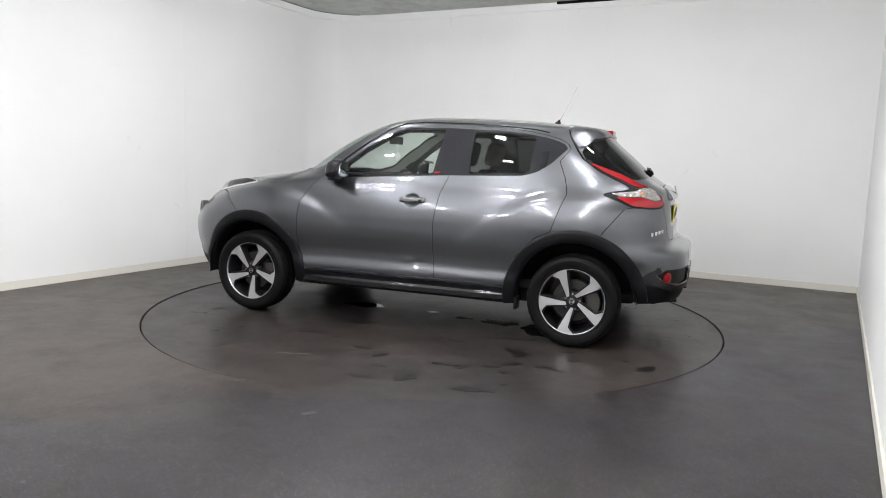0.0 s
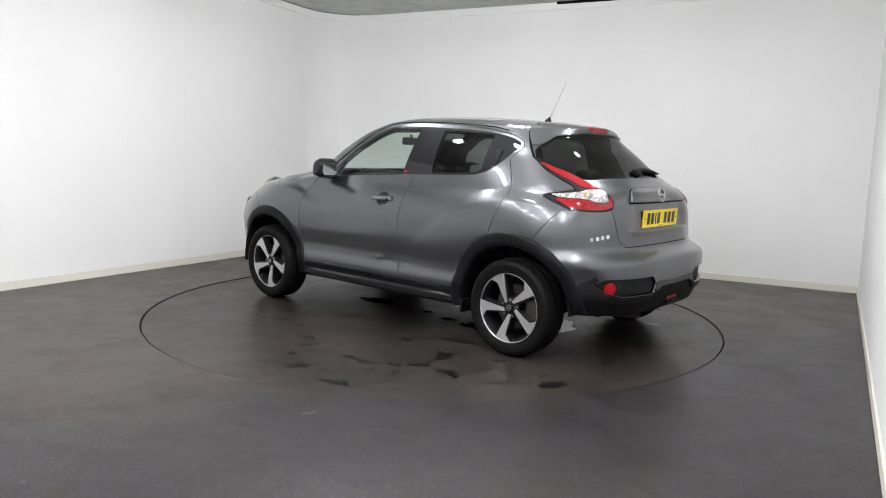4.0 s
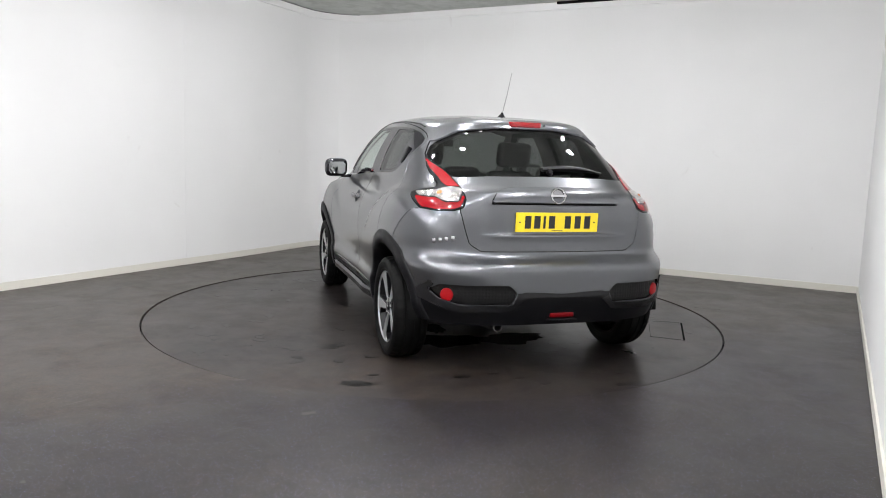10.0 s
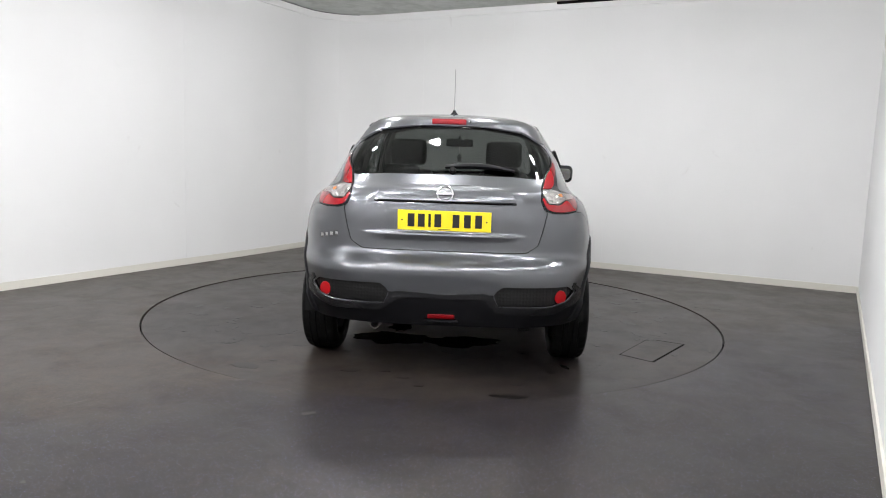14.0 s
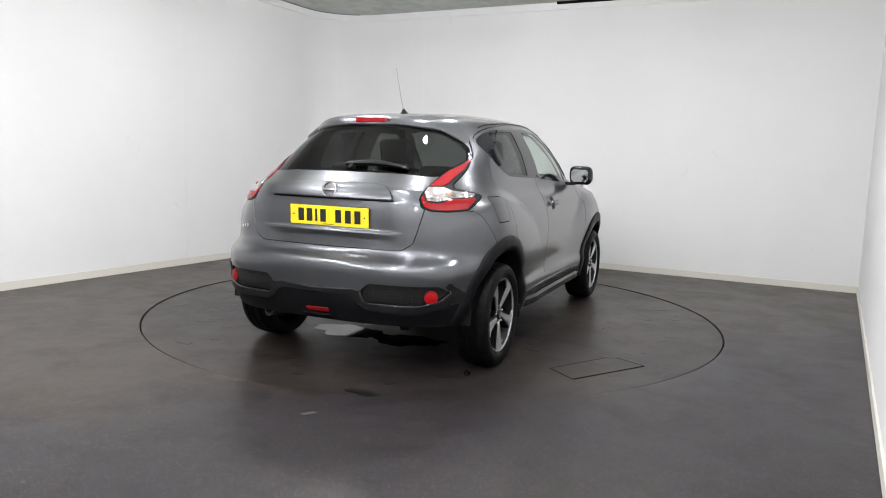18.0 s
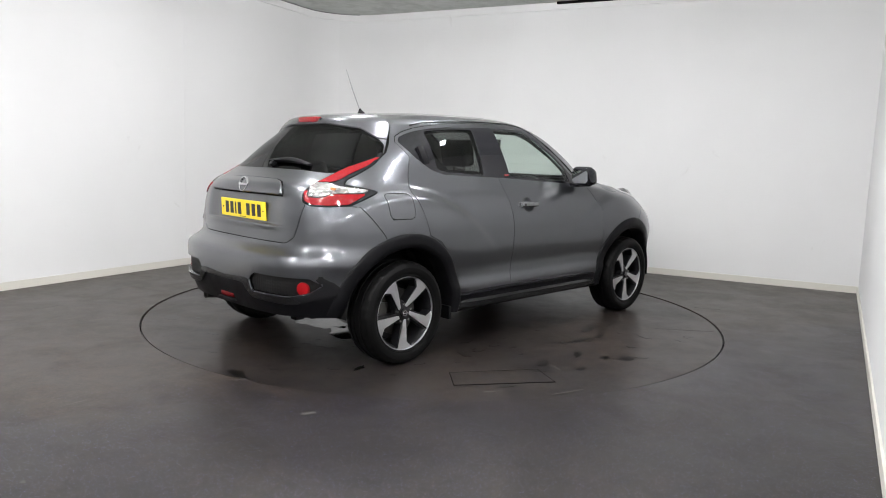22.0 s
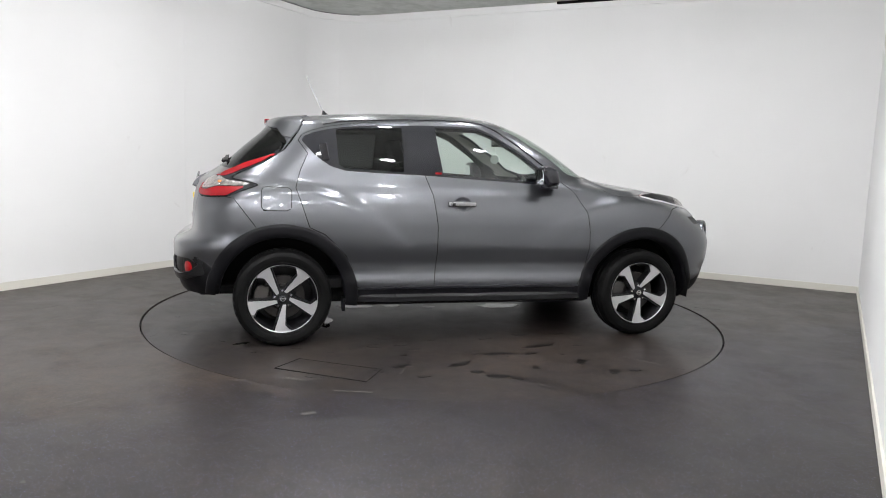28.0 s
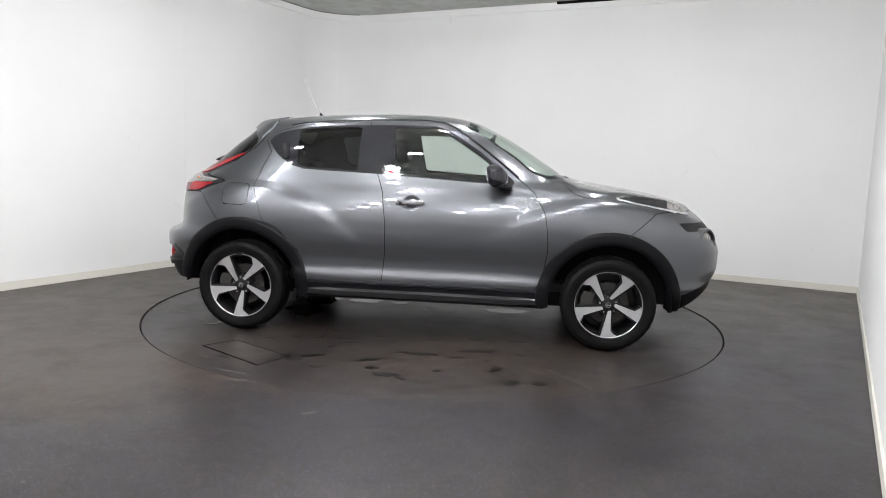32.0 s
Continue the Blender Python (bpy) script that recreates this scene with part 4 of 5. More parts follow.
def wheel_at(x, side, turn):
    """A wheel with its outer face turned to side (+1 left, -1 right); turn: a spoke's angle as seen from outside."""
    spin = turn if side < 0 else turn + 180
    m = Matrix.Translation(OFFSET + Vector((x, side * 0.768, HUB_Z))) @ (Matrix.Rotation(radians(-90 * side), 4, "X")) @ Matrix.Rotation(radians(spin), 4, "Z")
    hub = new("wheel")
    hub.parent = car
    hub.matrix_basis = m
    part("tyre", tyre_mesh(), RUBBER, hub, angle=30)
    barrel = [(0.219, 0.084), (0.207, 0.072), (0.200, 0.03), (0.193, -0.03), (0.188, -0.09), (0.0, -0.09)]
    part("rim", lathe(bmesh.new(), barrel, 60), RIM_BLACK, hub)
    part("rim_lip", lathe(bmesh.new(), [(0.2185, 0.080), (0.2235, 0.084), (0.2235, 0.090), (0.2205, 0.092), (0.2180, 0.090), (0.2165, 0.078)], 72), SILVER, hub, "bright machined rim edge")
    part("brake_disc", lathe(bmesh.new(), [(0.0, 0.004), (0.085, 0.004), (0.088, 0.010), (0.140, 0.010), (0.143, 0.006), (0.142, -0.012), (0.06, -0.02)], 40), DISC_IRON, hub)
    bm = bmesh.new()
    at = Matrix.Rotation(radians(178 - spin), 4, "Z")
    prism(bm, [(0.085, -0.062), (0.160, -0.070), (0.178, -0.03), (0.178, 0.03), (0.160, 0.070), (0.085, 0.062), (0.100, 0.0)], -0.03, 0.026, at)
    part("brake_caliper", bm, STEEL, hub, "grey brake caliper", angle=25)
    for k in range(5):
        r = Matrix.Rotation(2 * math.pi * k / 5, 4, "Z")
        bm = bmesh.new()
        prism(bm, [(0.040, 0.000), (0.095, -0.0165), (0.150, -0.0335), (0.2120, -0.0525), (0.2168, -0.030), (0.2180, 0.0), (0.2165, 0.030), (0.2085, 0.0535), (0.196, 0.037), (0.176, 0.013), (0.110, 0.0165), (0.040, 0.020)], 0.055, 0.088, r)
        bmesh.ops.bevel(bm, geom=[e for e in bm.edges if all(v.co.z > 0.08 for v in e.verts)], offset=0.0022, segments=1, affect="EDGES")
        part("spoke", dished(bm), SILVER, hub, "bright machined spoke", angle=25)
        bm = bmesh.new()
        prism(bm, [(0.03, -0.012), (0.095, -0.028), (0.205, -0.062), (0.212, 0.0), (0.200, 0.060), (0.172, 0.022), (0.110, 0.026), (0.03, 0.030)], 0.022, 0.082, r)
        part("spoke_back", dished(bm), RIM_BLACK, hub, angle=25)
        a = 2 * math.pi * (k + 0.55) / 5
        bm = bmesh.new()
        lathe(bm, [(0.0, 0.079), (0.007, 0.079), (0.0085, 0.075), (0.0085, 0.04)], 8, Matrix.Translation((0.054 * math.cos(a), 0.054 * math.sin(a), 0)))
        part("wheel_nut", bm, CHROME, hub)
    part("hub", lathe(bmesh.new(), [(0.0, 0.073), (0.045, 0.072), (0.066, 0.066), (0.073, 0.03)], 32), RIM_BLACK, hub)
    part("centre_cap", lathe(bmesh.new(), [(0.0, 0.083), (0.020, 0.0825), (0.026, 0.079), (0.027, 0.06)], 24), BLACK_GLOSS, hub)
    bm = bmesh.new()
    lathe(bm, [(0.0135, 0.0825), (0.014, 0.0845), (0.0175, 0.0845), (0.018, 0.082)], 24)
    box(bm, (-0.02, -0.0028, 0.0825), (0.02, 0.0028, 0.0855), 0, Matrix.Rotation(radians(-spin), 4, "Z"))
    part("cap_emblem", bm, CHROME, hub, "round chrome emblem")
    return hub


wheel_at(AXLE, 1, 61)
wheel_at(-AXLE, 1, 44)
wheel_at(AXLE, -1, 57)
wheel_at(-AXLE, -1, 54)


def arch_trim(x0, side):
    """Black wheel arch moulding: a ring that follows the body's skin."""
    bm = bmesh.new()
    rows = []
    low, high = (-7, 177) if x0 < 0 else (-6, 186)
    for k in range(57):
        a = radians(low + (high - low) * k / 56)
        row = []
        for r, out, flat in ((0.395, -0.10, 0), (0.397, 0.002, 0), (0.404, 0.012, 0), (0.43, 0.015, 1), (0.462, 0.013, 1), (0.478, 0.010, 1), (0.484, 0.003, 1), (0.484, -0.012, 1)):
            x, z = x0 + r * math.cos(a), HUB_Z + r * math.sin(a)
            zz = max(z, 0.24)
            y = float(skin_y(x, zz))
            ref = float(skin_y(x0 + 0.43 * math.cos(a), max(HUB_Z + 0.43 * math.sin(a), 0.24)))
            row.append(bm.verts.new(OFFSET + Vector((x, side * ((y if flat else ref) + out), z))))
        rows.append(row)
    for p, q in zip(rows, rows[1:]):
        for i in range(len(p) - 1):
            f = (p[i], p[i + 1], q[i + 1], q[i])
            bm.faces.new(f if side > 0 else f[::-1])
    part("wheel_arch_trim", bm, CLADDING, car, "black plastic wheel arch moulding", angle=50)
    bm = bmesh.new()
    first, last = (-4, 179) if x0 < 0 else (-6, 184)
    ring = [radians(first + (last - first) * k / 30) for k in range(31)]
    edge, deep = ([bm.verts.new(OFFSET + Vector((x0 + r * math.cos(a), side * y, HUB_Z + r * math.sin(a)))) for a in ring] for r, y in ((0.415, 0.82), (0.43, 0.50)))
    for i in range(30):
        bm.faces.new((edge[i], edge[i + 1], deep[i + 1], deep[i]))
    bm.faces.new(deep)
    part("wheel_housing", bm, BLACK_MATT, car)


for s in (1, -1):
    for x in (AXLE, -AXLE):
        arch_trim(x, s)

bm = bmesh.new()
box(bm, OFFSET + Vector((-1.42, -0.62, 0.25)), OFFSET + Vector((1.58, 0.62, 0.36)), 0.03)
box(bm, OFFSET + Vector((-1.80, -0.66, 0.325)), OFFSET + Vector((-1.40, 0.66, 0.38)), 0.02)
# wide middle box, added to keep light off the floor below
box(bm, OFFSET + Vector((-0.84, -0.78, 0.268)), OFFSET + Vector((0.84, 0.78, 0.33)), 0.02)
part("underbody", bm, BLACK_MATT, car)

# ---------------------------------------------------------------- car: outside details
def on_car(x, y, z):
    return OFFSET + Vector((x, y, z))


def side_strip(name, x0, x1, z0, z1, out, mat, side, label="", deep=0.03, n=40):
    """A moulding along the flank that follows the skin."""
    bm = bmesh.new()
    rows = []
    for k in range(n + 1):
        x = x0 + (x1 - x0) * k / n
        fade = min(1.0, 6 * k / n, 6 * (n - k) / n)
        zm = (z0 + z1) / 2
        y = float(skin_y(x, max(zm, 0.28)))
        c = 0.25 * (z1 - z0)
        ring = ((y - deep, z0), (y + out * fade - c, z0), (y + out * fade, z0 + c), (y + out * fade, z1 - c), (y + out * fade - c, z1), (y - deep, z1))
        rows.append([bm.verts.new(on_car(x, side * a, b)) for a, b in ring])
    for p, q in zip(rows, rows[1:]):
        for i in range(5):
            f = (p[i], p[i + 1], q[i + 1], q[i])
            bm.faces.new(f if side < 0 else f[::-1])
    bm.faces.new(rows[0])
    bm.faces.new(rows[-1])
    return part(name, bm, mat, car, label, angle=30)


def door_handle(side, x):
    door = DOORS["f" + ("l" if side > 0 else "r")]
    y = float(skin_y(x, 0.95))
    m = Matrix.Translation(on_car(x, side * y, 0.95)) @ Matrix.Diagonal((1, side, 1, 1))
    bm = bmesh.new()
    box(bm, (-0.087, 0.010, -0.017), (0.087, 0.036, 0.017), 0.010, m, 3)
    for v in bm.verts:
        v.co.y -= side * 0.9 * (v.co.x - (OFFSET.x + x)) ** 2
    part("door_handle", bm, SATIN, door, "satin silver door handle with a dark keyless button", angle=60)
    part("handle_base", box(bmesh.new(), (-0.107, -0.004, -0.018), (-0.062, 0.022, 0.018), 0.008, m, 2), SATIN, door)
    part("handle_pivot", box(bmesh.new(), (0.060, -0.004, -0.012), (0.090, 0.022, 0.012), 0.006, m, 2), SATIN, door)
    part("handle_button", box(bmesh.new(), (-0.082, 0.028, -0.008), (-0.062, 0.0365, 0.008), 0.003, m), BLACK_GLOSS, door)


def door_mirror(side):
    word = "l" if side > 0 else "r"
    root = new("door_mirror")
    root.parent = DOORS["f" + word]
    tagged(root, "gloss black door mirror")
    bm = bmesh.new()
    box(bm, (0.438, 0.795, 1.074), (0.560, 0.985, 1.225), 0.058, Matrix.Translation(OFFSET) @ Matrix.Diagonal((1, side, 1, 1)), 5)
    for v in bm.verts:
        k = (v.co.z - 1.15) * 0.18
        v.co.x += -k + 0.10 * ((0.89 - abs(v.co.y - OFFSET.y)))
        if v.co.x > 0.52:
            v.co.z = 1.145 + (v.co.z - 1.145) * 0.86
    bmesh.ops.recalc_face_normals(bm, faces=bm.faces)
    part("housing", bm, BLACK_GLOSS, root, angle=60)
    bm = bmesh.new()
    prism(bm, [(-0.055, -0.046), (0.050, -0.050), (0.068, -0.03), (0.068, 0.036), (0.048, 0.052), (-0.052, 0.050), (-0.070, 0.028), (-0.070, -0.03)], 0, 0.004,
          Matrix.Translation(on_car(0.438, side * 0.89, 1.150)) @ Matrix.Rotation(radians(-8), 4, "Y") @ Matrix.Diagonal((1, side, 1, 1)) @ Matrix.Rotation(radians(-90), 4, "Y") @ Matrix.Rotation(radians(90), 4, "Z") @ Matrix.Diagonal((-1, 1, 1, 1)))
    bmesh.ops.recalc_face_normals(bm, faces=bm.faces)
    part("mirror_glass", bm, MIRROR, root, "silvered mirror glass", smooth=False)
    bm = bmesh.new()
    box(bm, (0.50, 0.73, 1.066), (0.60, 0.845, 1.094), 0.012, Matrix.Translation(OFFSET) @ Matrix.Diagonal((1, side, 1, 1)), 2)
    bmesh.ops.recalc_face_normals(bm, faces=bm.faces)
    part("foot", bm, BLACK_GLOSS, root)


for s in (1, -1):
    word = "l" if s > 0 else "r"
    door_handle(s, -0.075)
    door_mirror(s)
    side_strip("door_moulding", -0.80, 0.76, 0.372, 0.402, 0.008, BLACK_GLOSS, s, "gloss black strip along the door bottoms")
    side_strip("side_step", -0.86, 0.86, 0.282, 0.346, 0.036, DARK_TRIM, s, "glossy black plastic side step")
    part("mud_flap", box(bmesh.new(), on_car(-0.885, s * 0.80 - 0.05, 0.235), on_car(-0.865, s * 0.80 + 0.05, 0.32), 0.004), CLADDING, car)
    # black moulding above the doors and down the windscreen pillar
    line = [(-1.0, 1.455), (-0.90, 1.475), (-0.70, 1.492), (-0.42, 1.509), (-0.05, 1.515), (0.10, 1.502), (0.20, 1.460), (0.36, 1.353), (0.52, 1.233), (0.64, 1.138)]
    rail = [on_car(x, s * (float(skin_y(x, z)) + 0.001), z) for x, z in line]
    part("roof_moulding", tube(bmesh.new(), rail, 0.0055, 8), CLADDING, car, "black moulding above the doors")
    # hidden rear door handle in the window surround
    y = float(skin_y(-1.0, 1.27))
    bm = bmesh.new()
    box(bm, (-0.025, -0.012, -0.06), (0.025, 0.006, 0.06), 0.006, Matrix.Translation(on_car(-1.0, s * y, 1.27)) @ Matrix.Rotation(radians(s * 24), 4, "X") @ Matrix.Rotation(radians(-8), 4, "Y"))
    part("rear_door_handle", bm, CLADDING, DOORS["r" + word], "black hidden door handle")
    # small red and silver marks on the pillar base
    y = float(skin_y(-0.235, 1.15)) + 0.001
    m = Matrix.Translation(on_car(-0.235, s * y, 1.15)) @ Matrix.Rotation(radians(s * 19), 4, "X")
    part("pillar_mark", box(bmesh.new(), (-0.022, -0.002, -0.006), (0.022, 0.002, 0.007), 0, m), LAMP_RED, car, "small red mark", smooth=False)
    lamp = [o for o in car.children if o.name.startswith("tail_lamp")][0 if s > 0 else 1]
    y, z = 0.655, 1.056
    at = on_car(tail_x(y, z) - 0.004, s * y, z)
    part("indicator_bulb", lathe(bmesh.new(), [(0.0, 0.008), (0.012, 0.006), (0.019, 0.0), (0.02, -0.01)], 18, Matrix.Translation(at) @ Vector((-0.75, s * 0.66, 0.1)).to_track_quat("Z", "Y").to_matrix().to_4x4()), LAMP_AMBER, lamp, "amber bulb behind the lens")
    # round reflector and its cup
    face = Vector((-1, s * 0.5, 0)).normalized()
    at = Matrix.Translation(on_car(-1.866, s * 0.660, 0.510)) @ face.to_track_quat("Z", "Y").to_matrix().to_4x4()
    part("reflector", lathe(bmesh.new(), [(0.0, 0.004), (0.030, 0.003), (0.036, 0.001), (0.038, -0.004), (0.038, -0.03)], 32, at), REFLECTOR, rear_bumper, "round red reflector")
    # fog lamp in the nose
    f = Vector((0.74, s * 0.66, 0.05)).normalized()
    at = Matrix.Translation(on_car(nose_x(0.605, 0.735) - 0.030, s * 0.605, 0.735)) @ f.to_track_quat("Z", "Y").to_matrix().to_4x4()
    part("lamp_ring", lathe(bmesh.new(), [(0.108, -0.04), (0.105, 0.008), (0.096, 0.016), (0.088, 0.012), (0.083, -0.01)], 40, at), PAINT, front_bumper)
    part("round_headlamp", lathe(bmesh.new(), [(0.0, 0.012), (0.05, 0.009), (0.078, 0.0), (0.084, -0.02)], 32, at), LAMP_CLEAR, front_bumper, "round clear headlamp")

# tailgate: plate, emblem, writing bars, lamp, washer, wiper
root = new("number_plate")
root.parent = tailgate
tagged(root, "yellow number plate with dark characters")
TILT = Matrix.Translation(on_car(-1.852, 0, 0.911)) @ Matrix.Rotation(radians(-3), 4, "Y")
part("plate", box(bmesh.new(), (-0.004, -0.26, -0.0555), (0.003, 0.26, 0.0555), 0.002, TILT), PLATE, root, smooth=False)
for y in (0.185, 0.128, 0.082, 0.036, -0.065, -0.128, -0.190):
    wide = 0.007 if abs(y - 0.082) < 0.01 else 0.019
    part("character_bar", box(bmesh.new(), (-0.0055, y - wide, -0.036), (-0.0035, y + wide, 0.037), 0, TILT), PLATE_INK, root, smooth=False)
part("maker_bar", box(bmesh.new(), (-0.0055, -0.035, -0.0495), (-0.0035, 0.035, -0.046), 0, TILT), PLATE_INK, root, smooth=False)
for y in (0.235, -0.235):
    part("plate_screw", lathe(bmesh.new(), [(0, 0.003), (0.004, 0.003), (0.005, 0)], 10, TILT @ Matrix.Translation((-0.004, y, 0)) @ Matrix.Rotation(radians(-90), 4, "Y")), PLATE_INK, root)
EMBLEM = Matrix.Translation(on_car(tail_x(0, 1.06) - 0.017, 0, 1.060)) @ Matrix.Rotation(radians(12), 4, "Y") @ Matrix.Rotation(radians(-90), 4, "Y")
bm = lathe(bmesh.new(), [(0.036, 0.002), (0.037, 0.009), (0.0405, 0.012), (0.046, 0.010), (0.0475, 0.002)], 40, EMBLEM)
box(bm, (-0.007, -0.050, 0.002), (0.007, 0.050, 0.012), 0.003, EMBLEM)
part("emblem", bm, BADGE, tailgate, "round chrome emblem", angle=50)
part("emblem_base", lathe(bmesh.new(), [(0.0, 0.004), (0.037, 0.003)], 30, EMBLEM), SATIN, tailgate)
for k, y in enumerate((0.705, 0.675, 0.645, 0.612)):
    x = tail_x(y, 0.80)
    m = Matrix.Translation(on_car(x, y, 0.797 + 0.006 * k)) @ Matrix.Rotation(radians(-38), 4, "Z")
    part("letter_bar", box(bmesh.new(), (-0.003, -0.0105, -0.013), (0.003, 0.0105, 0.013), 0.003, m), BADGE, rear_bumper, "silver bar in place of a letter")
LAMP_AT = Matrix.Translation(on_car(-1.362, 0.012, 1.4785))
part("high_brake_lamp", box(bmesh.new(), (-0.018, -0.105, -0.019), (0.06, 0.105, 0.016), 0.008, LAMP_AT, 3), LAMP_RED, spoiler, "red brake lamp in the spoiler")
part("washer_nozzle", box(bmesh.new(), (-0.012, -0.135, -0.006), (0.02, -0.122, 0.006), 0.003, LAMP_AT), BLACK_GLOSS, spoiler)
wiper = new("rear_wiper")
wiper.parent = tailgate
tagged(wiper, "black rear wiper resting across the window")
bm = bmesh.new()
rows = []
for k in range(15):
    y = 0.015 - 0.40 * k / 14
    z = 1.206 + 0.016 * math.sin(math.pi * k / 14) - 0.0010 * k
    x = tail_x(y, z)
    h = 0.008 + 0.010 * math.sin(math.pi * min(1, (k + 2) / 15)) ** 0.8
    rows.append([bm.verts.new(on_car(x + dx, y, z + dz)) for dx, dz in ((0.0, -h), (-0.022, -h * 0.9), (-0.032, 0.0), (-0.022, h * 0.8), (0.0, h))])
for p, q in zip(rows, rows[1:]):
    for i in range(4):
        bm.faces.new((p[i], p[i + 1], q[i + 1], q[i]))
bm.faces.new(rows[0][::-1])
bm.faces.new(rows[-1])
part("wiper_arm", bm, CLADDING, wiper, angle=60)
part("wiper_pivot", lathe(bmesh.new(), [(0.0, 0.016), (0.014, 0.014), (0.018, 0.006), (0.020, -0.02)], 20, Matrix.Translation(on_car(-1.664, -0.03, 1.190)) @ Matrix.Rotation(radians(-60), 4, "Y")), CLADDING, wiper)

# aerial on the roof
aerial = new("roof_aerial")
aerial.parent = car
tagged(aerial, "thin black roof aerial on a cone foot")
roof_z = float(np.interp(-0.945, [-1.20, -1.00, -0.74], [1.512, 1.537, 1.558]))
part("aerial_foot", lathe(bmesh.new(), [(0.030, -0.012), (0.027, 0.004), (0.012, 0.022), (0.006, 0.036), (0.0, 0.037)], 20, Matrix.Translation(on_car(-0.945, 0, roof_z)) @ Matrix.Rotation(radians(-18), 4, "Y")), CLADDING, aerial)
part("aerial_rod", tube(bmesh.new(), [on_car(-0.955, 0, roof_z + 0.025), on_car(-1.02, -0.003, 1.69), on_car(-1.08, -0.005, 1.825)], 0.0036, 8, 0.0022), AERIAL, aerial)

# rear skirt: fog lamp, exhaust, tow eye
part("rear_fog_lamp", box(bmesh.new(), on_car(-1.966, -0.078, 0.380), on_car(-1.91, 0.072, 0.408), 0.008, seg=3), DARK_RED, rear_bumper, "red fog lamp in the skirt")
part("fog_lamp_lip", box(bmesh.new(), on_car(-1.974, -0.095, 0.362), on_car(-1.91, 0.09, 0.374), 0.006), CLADDING, rear_bumper)
bm = bmesh.new()
pipe = Matrix.Translation(on_car(-1.668, 0.368, 0.300)) @ Matrix.Rotation(radians(-84), 4, "Y")
lathe(bm, [(0.024, -0.2), (0.024, 0.245), (0.027, 0.25), (0.022, 0.25), (0.020, 0.2), (0.020, 0.0)], 24, pipe)
part("exhaust_pipe", bm, STEEL, car, "steel exhaust tailpipe")
part("silencer", box(bmesh.new(), on_car(-1.64, 0.05, 0.275), on_car(-1.35, 0.48, 0.36), 0.04, seg=3), BLACK_MATT, car)
part("tow_eye", box(bmesh.new(), on_car(-1.80, -0.50, 0.292), on_car(-1.74, -0.44, 0.345), 0.008), BLACK_MATT, car)
bm = bmesh.new()
box(bm, on_car(-1.30, -0.66, 0.25), on_car(-1.22, 0.66, 0.31), 0.02)
box(bm, on_car(1.22, -0.66, 0.24), on_car(1.30, 0.66, 0.31), 0.02)
part("axle_beam", bm, BLACK_MATT, car)

# nose: grille and number bar, cowl, windscreen wipers
part("grille", box(bmesh.new(), on_car(1.92, -0.30, 0.62), on_car(2.05, 0.30, 0.78), 0.03), MESH_BLACK, front_bumper, "black mesh grille")
part("lower_grille", box(bmesh.new(), on_car(1.86, -0.36, 0.43), on_car(1.99, 0.36, 0.50), 0.03), MESH_BLACK, front_bumper, "black lower grille")
part("cowl", box(bmesh.new(), on_car(0.90, -0.60, 1.055), on_car(1.06, 0.60, 1.098), 0.02), CLADDING, car, "black plastic cowl below the windscreen")
for y0, y1 in ((0.52, -0.02), (0.0, -0.50)):
    rest = [on_car(nose_x(y, z) + 0.006, y, z) for y, z in ((y0 + (y1 - y0) * k / 6, 1.122 + 0.012 * k / 6) for k in range(7))]
    part("windscreen_wiper", tube(bmesh.new(), rest, 0.007, 6), CLADDING, car, "black windscreen wiper")

# ---------------------------------------------------------------- car: inside
def soft_box(bm, lo, hi, r, m=Matrix()):
    return box(bm, lo, hi, r, m, 3)


def seat(x, y, lean=14):
    root = new("seat")
    root.parent = car
    tagged(root, "dark cloth front seat with a headrest")
    part("cushion", soft_box(bmesh.new(), on_car(x - 0.22, y - 0.25, 0.50), on_car(x + 0.30, y + 0.25, 0.66), 0.06), CLOTH, root)
    m = Matrix.Translation(on_car(x - 0.20, y, 0.62)) @ Matrix.Rotation(radians(-lean), 4, "Y")
    bm = soft_box(bmesh.new(), (-0.06, -0.25, 0.0), (0.07, 0.25, 0.56), 0.06, Matrix())
    for v in bm.verts:
        v.co.y *= 1 - 0.28 * max(0, v.co.z - 0.25) / 0.31
    bm.transform(m)
    part("backrest", bm, CLOTH, root)
    part("headrest", soft_box(bmesh.new(), (-0.05, -0.135, 0.60), (0.05, 0.135, 0.79), 0.045, m), CLOTH, root)
    for d in (-0.05, 0.05):
        part("headrest_post", tube(bmesh.new(), [m @ Vector((0, d, 0.54)), m @ Vector((0, d, 0.64))], 0.006, 6), STEEL, root)


seat(0.02, 0.36)
seat(0.02, -0.36)
bench = new("rear_bench")
bench.parent = car
tagged(bench, "dark cloth rear bench with headrests")
part("cushion", soft_box(bmesh.new(), on_car(-0.95, -0.60, 0.48), on_car(-0.45, 0.60, 0.64), 0.06), CLOTH, bench)
bm = soft_box(bmesh.new(), (-0.06, -0.60, 0.0), (0.07, 0.60, 0.50), 0.05, Matrix.Translation(on_car(-0.92, 0, 0.60)) @ Matrix.Rotation(radians(-18), 4, "Y"))
part("backrest", bm, CLOTH, bench)
for y in (0.33, -0.33, 0.0):
    part("headrest", soft_box(bmesh.new(), (-0.045, -0.12, 0.50), (0.045, 0.12, 0.63 if y else 0.58), 0.04, Matrix.Translation(on_car(-0.92, y, 0.60)) @ Matrix.Rotation(radians(-18), 4, "Y")), CLOTH, bench)
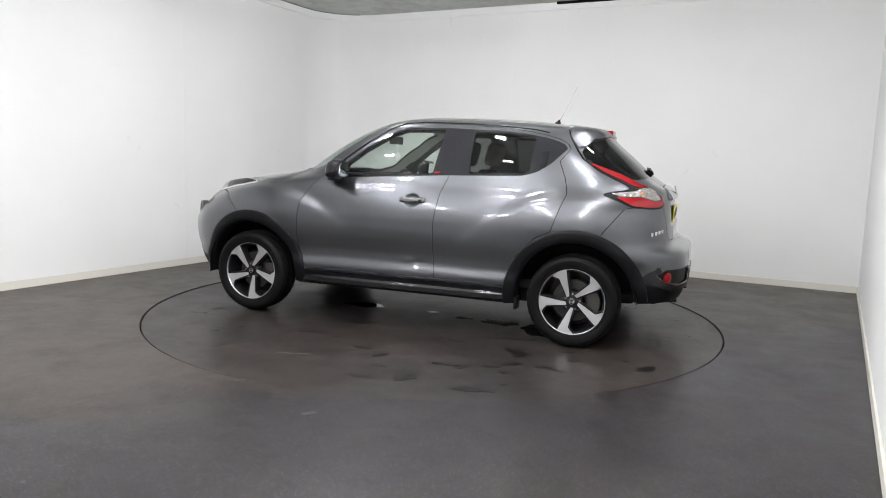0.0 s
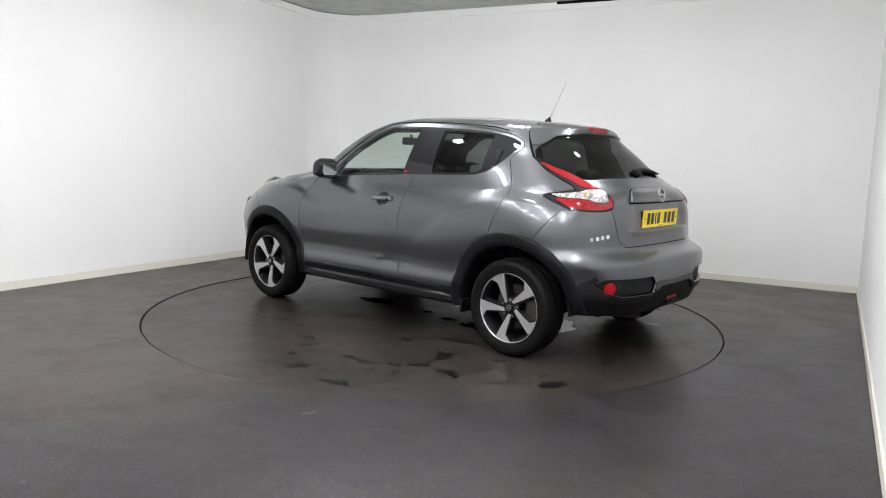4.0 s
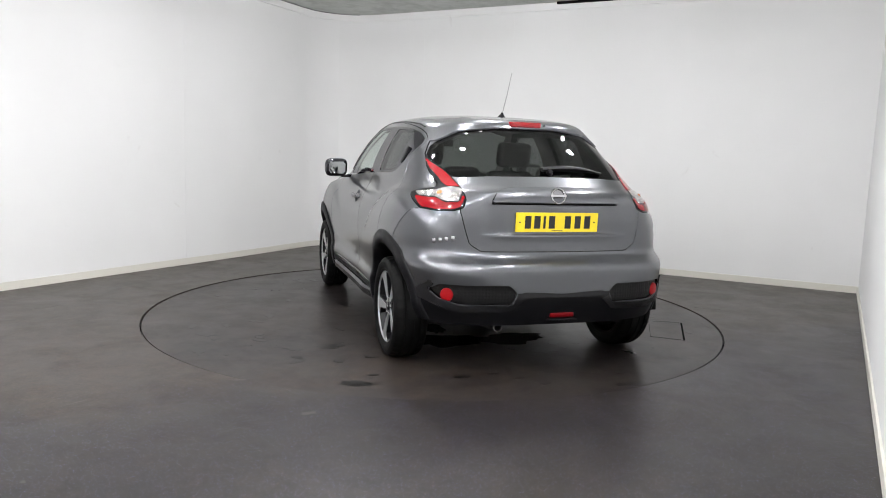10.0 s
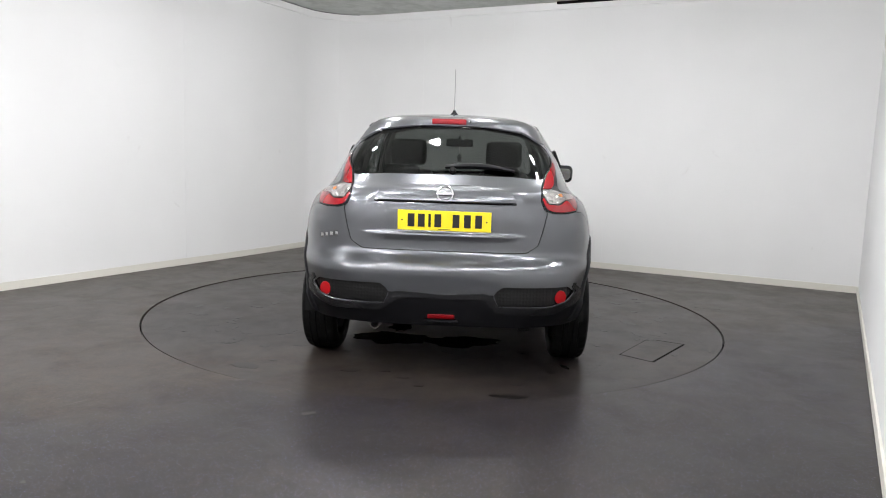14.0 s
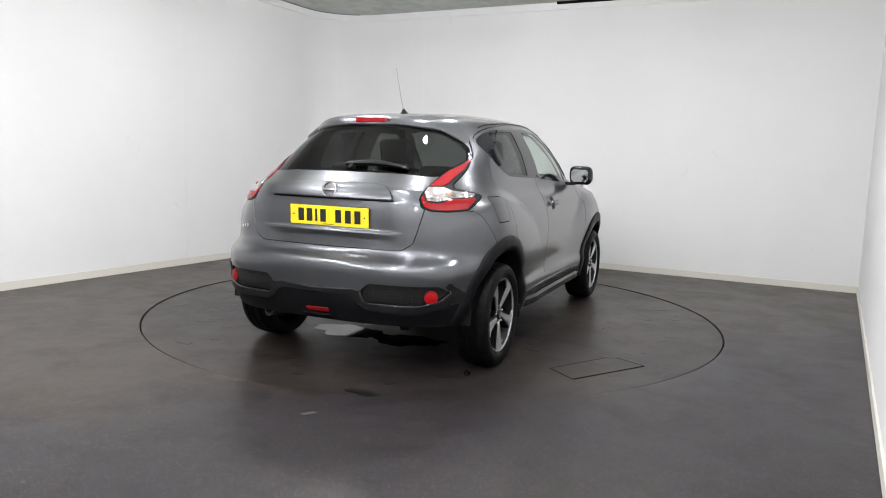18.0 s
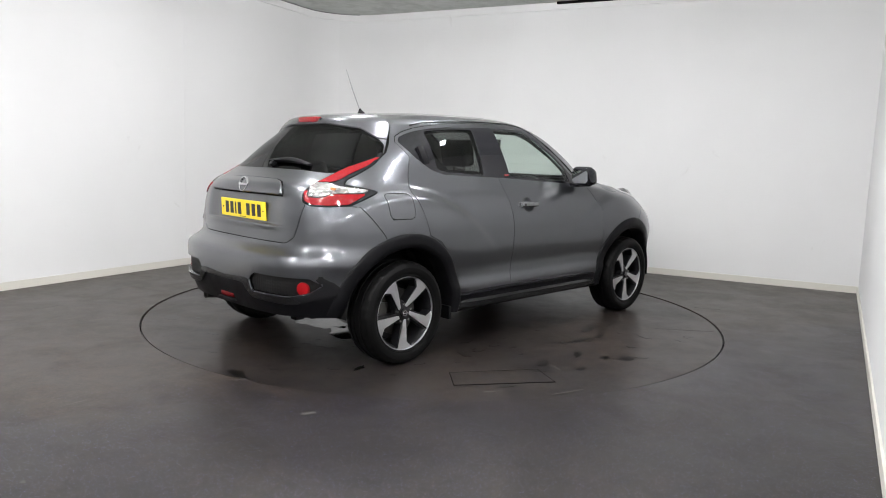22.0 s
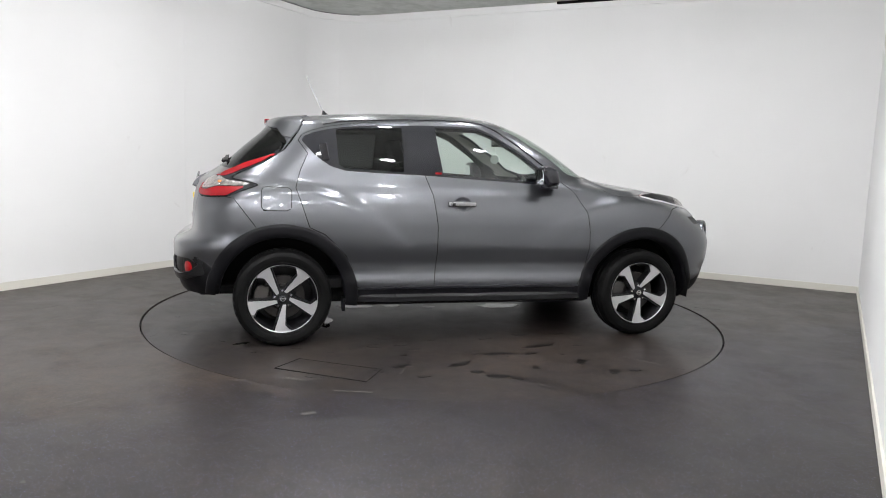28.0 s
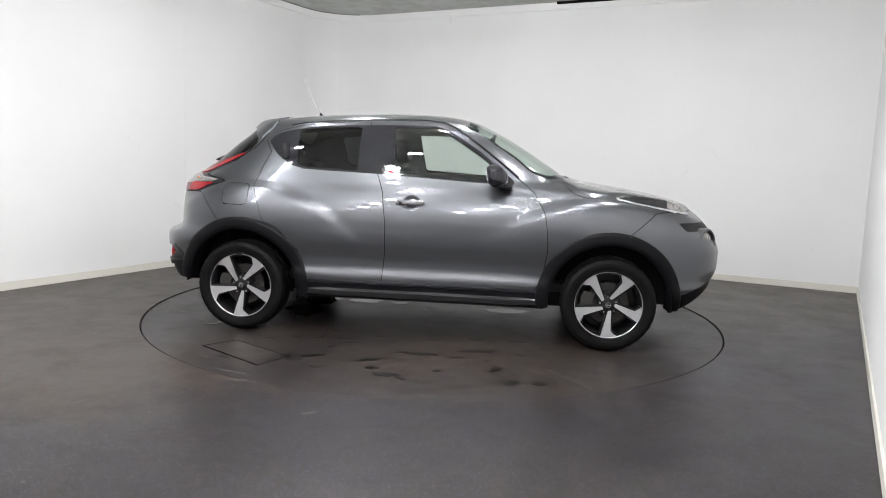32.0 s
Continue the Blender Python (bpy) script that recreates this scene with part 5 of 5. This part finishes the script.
part("dashboard", soft_box(bmesh.new(), on_car(0.50, -0.66, 0.72), on_car(0.98, 0.66, 1.035), 0.07), LINING, car, "black dashboard")
part("instrument_hood", soft_box(bmesh.new(), on_car(0.50, -0.54, 1.0), on_car(0.70, -0.18, 1.085), 0.04), LINING, car)
wheel_m = Matrix.Translation(on_car(0.42, -0.36, 0.96)) @ Matrix.Rotation(radians(-65), 4, "Y")
bm = lathe(bmesh.new(), [(0.185 + 0.016 * math.cos(a), 0.016 * math.sin(a)) for a in (2 * math.pi * k / 10 for k in range(10))], 40, wheel_m, closed=True)
box(bm, (-0.018, -0.175, -0.015), (0.018, 0.175, 0.005), 0.006, wheel_m)
lathe(bm, [(0.0, 0.015), (0.05, 0.01), (0.065, -0.03)], 20, wheel_m)
part("steering_wheel", bm, LINING, car, "black steering wheel")
part("rear_view_mirror", soft_box(bmesh.new(), on_car(0.40, -0.115, 1.355), on_car(0.43, 0.115, 1.42), 0.014), LINING, car, "black interior mirror")
part("mirror_stem", tube(bmesh.new(), [on_car(0.42, 0, 1.40), on_car(0.43, 0, 1.445)], 0.012, 8), LINING, car)
part("cabin_floor", box(bmesh.new(), on_car(-1.55, -0.66, 0.36), on_car(0.98, 0.66, 0.42)), LINING, car, smooth=False)
part("parcel_shelf", box(bmesh.new(), on_car(-1.62, -0.55, 1.05), on_car(-1.02, 0.55, 1.07), 0.006), LINING, car)
at = Matrix.Translation(on_car(0.40, 0.0, 1.255)) @ Matrix.Rotation(radians(-120), 4, "Z") @ Matrix.Rotation(radians(90), 4, "Y")
part("air_freshener", lathe(bmesh.new(), [(0.0, 0.002), (0.033, 0.002), (0.035, 0.0), (0.033, -0.002), (0.0, -0.002)], 28, at), WALL, car, "round pale air freshener hung from the mirror")
part("freshener_cord", tube(bmesh.new(), [on_car(0.40, 0, 1.288), on_car(0.405, 0, 1.36)], 0.002, 6), WALL, car)


# ---------------------------------------------------------------- movement
def motions():
    rows = [(t, pose(0, 0, 0, 0, 0, TURN_START + TURN_RATE * t)) for t in range(0, 33)]
    walk(turntable, rows)
    walk(car, rows)


motions()
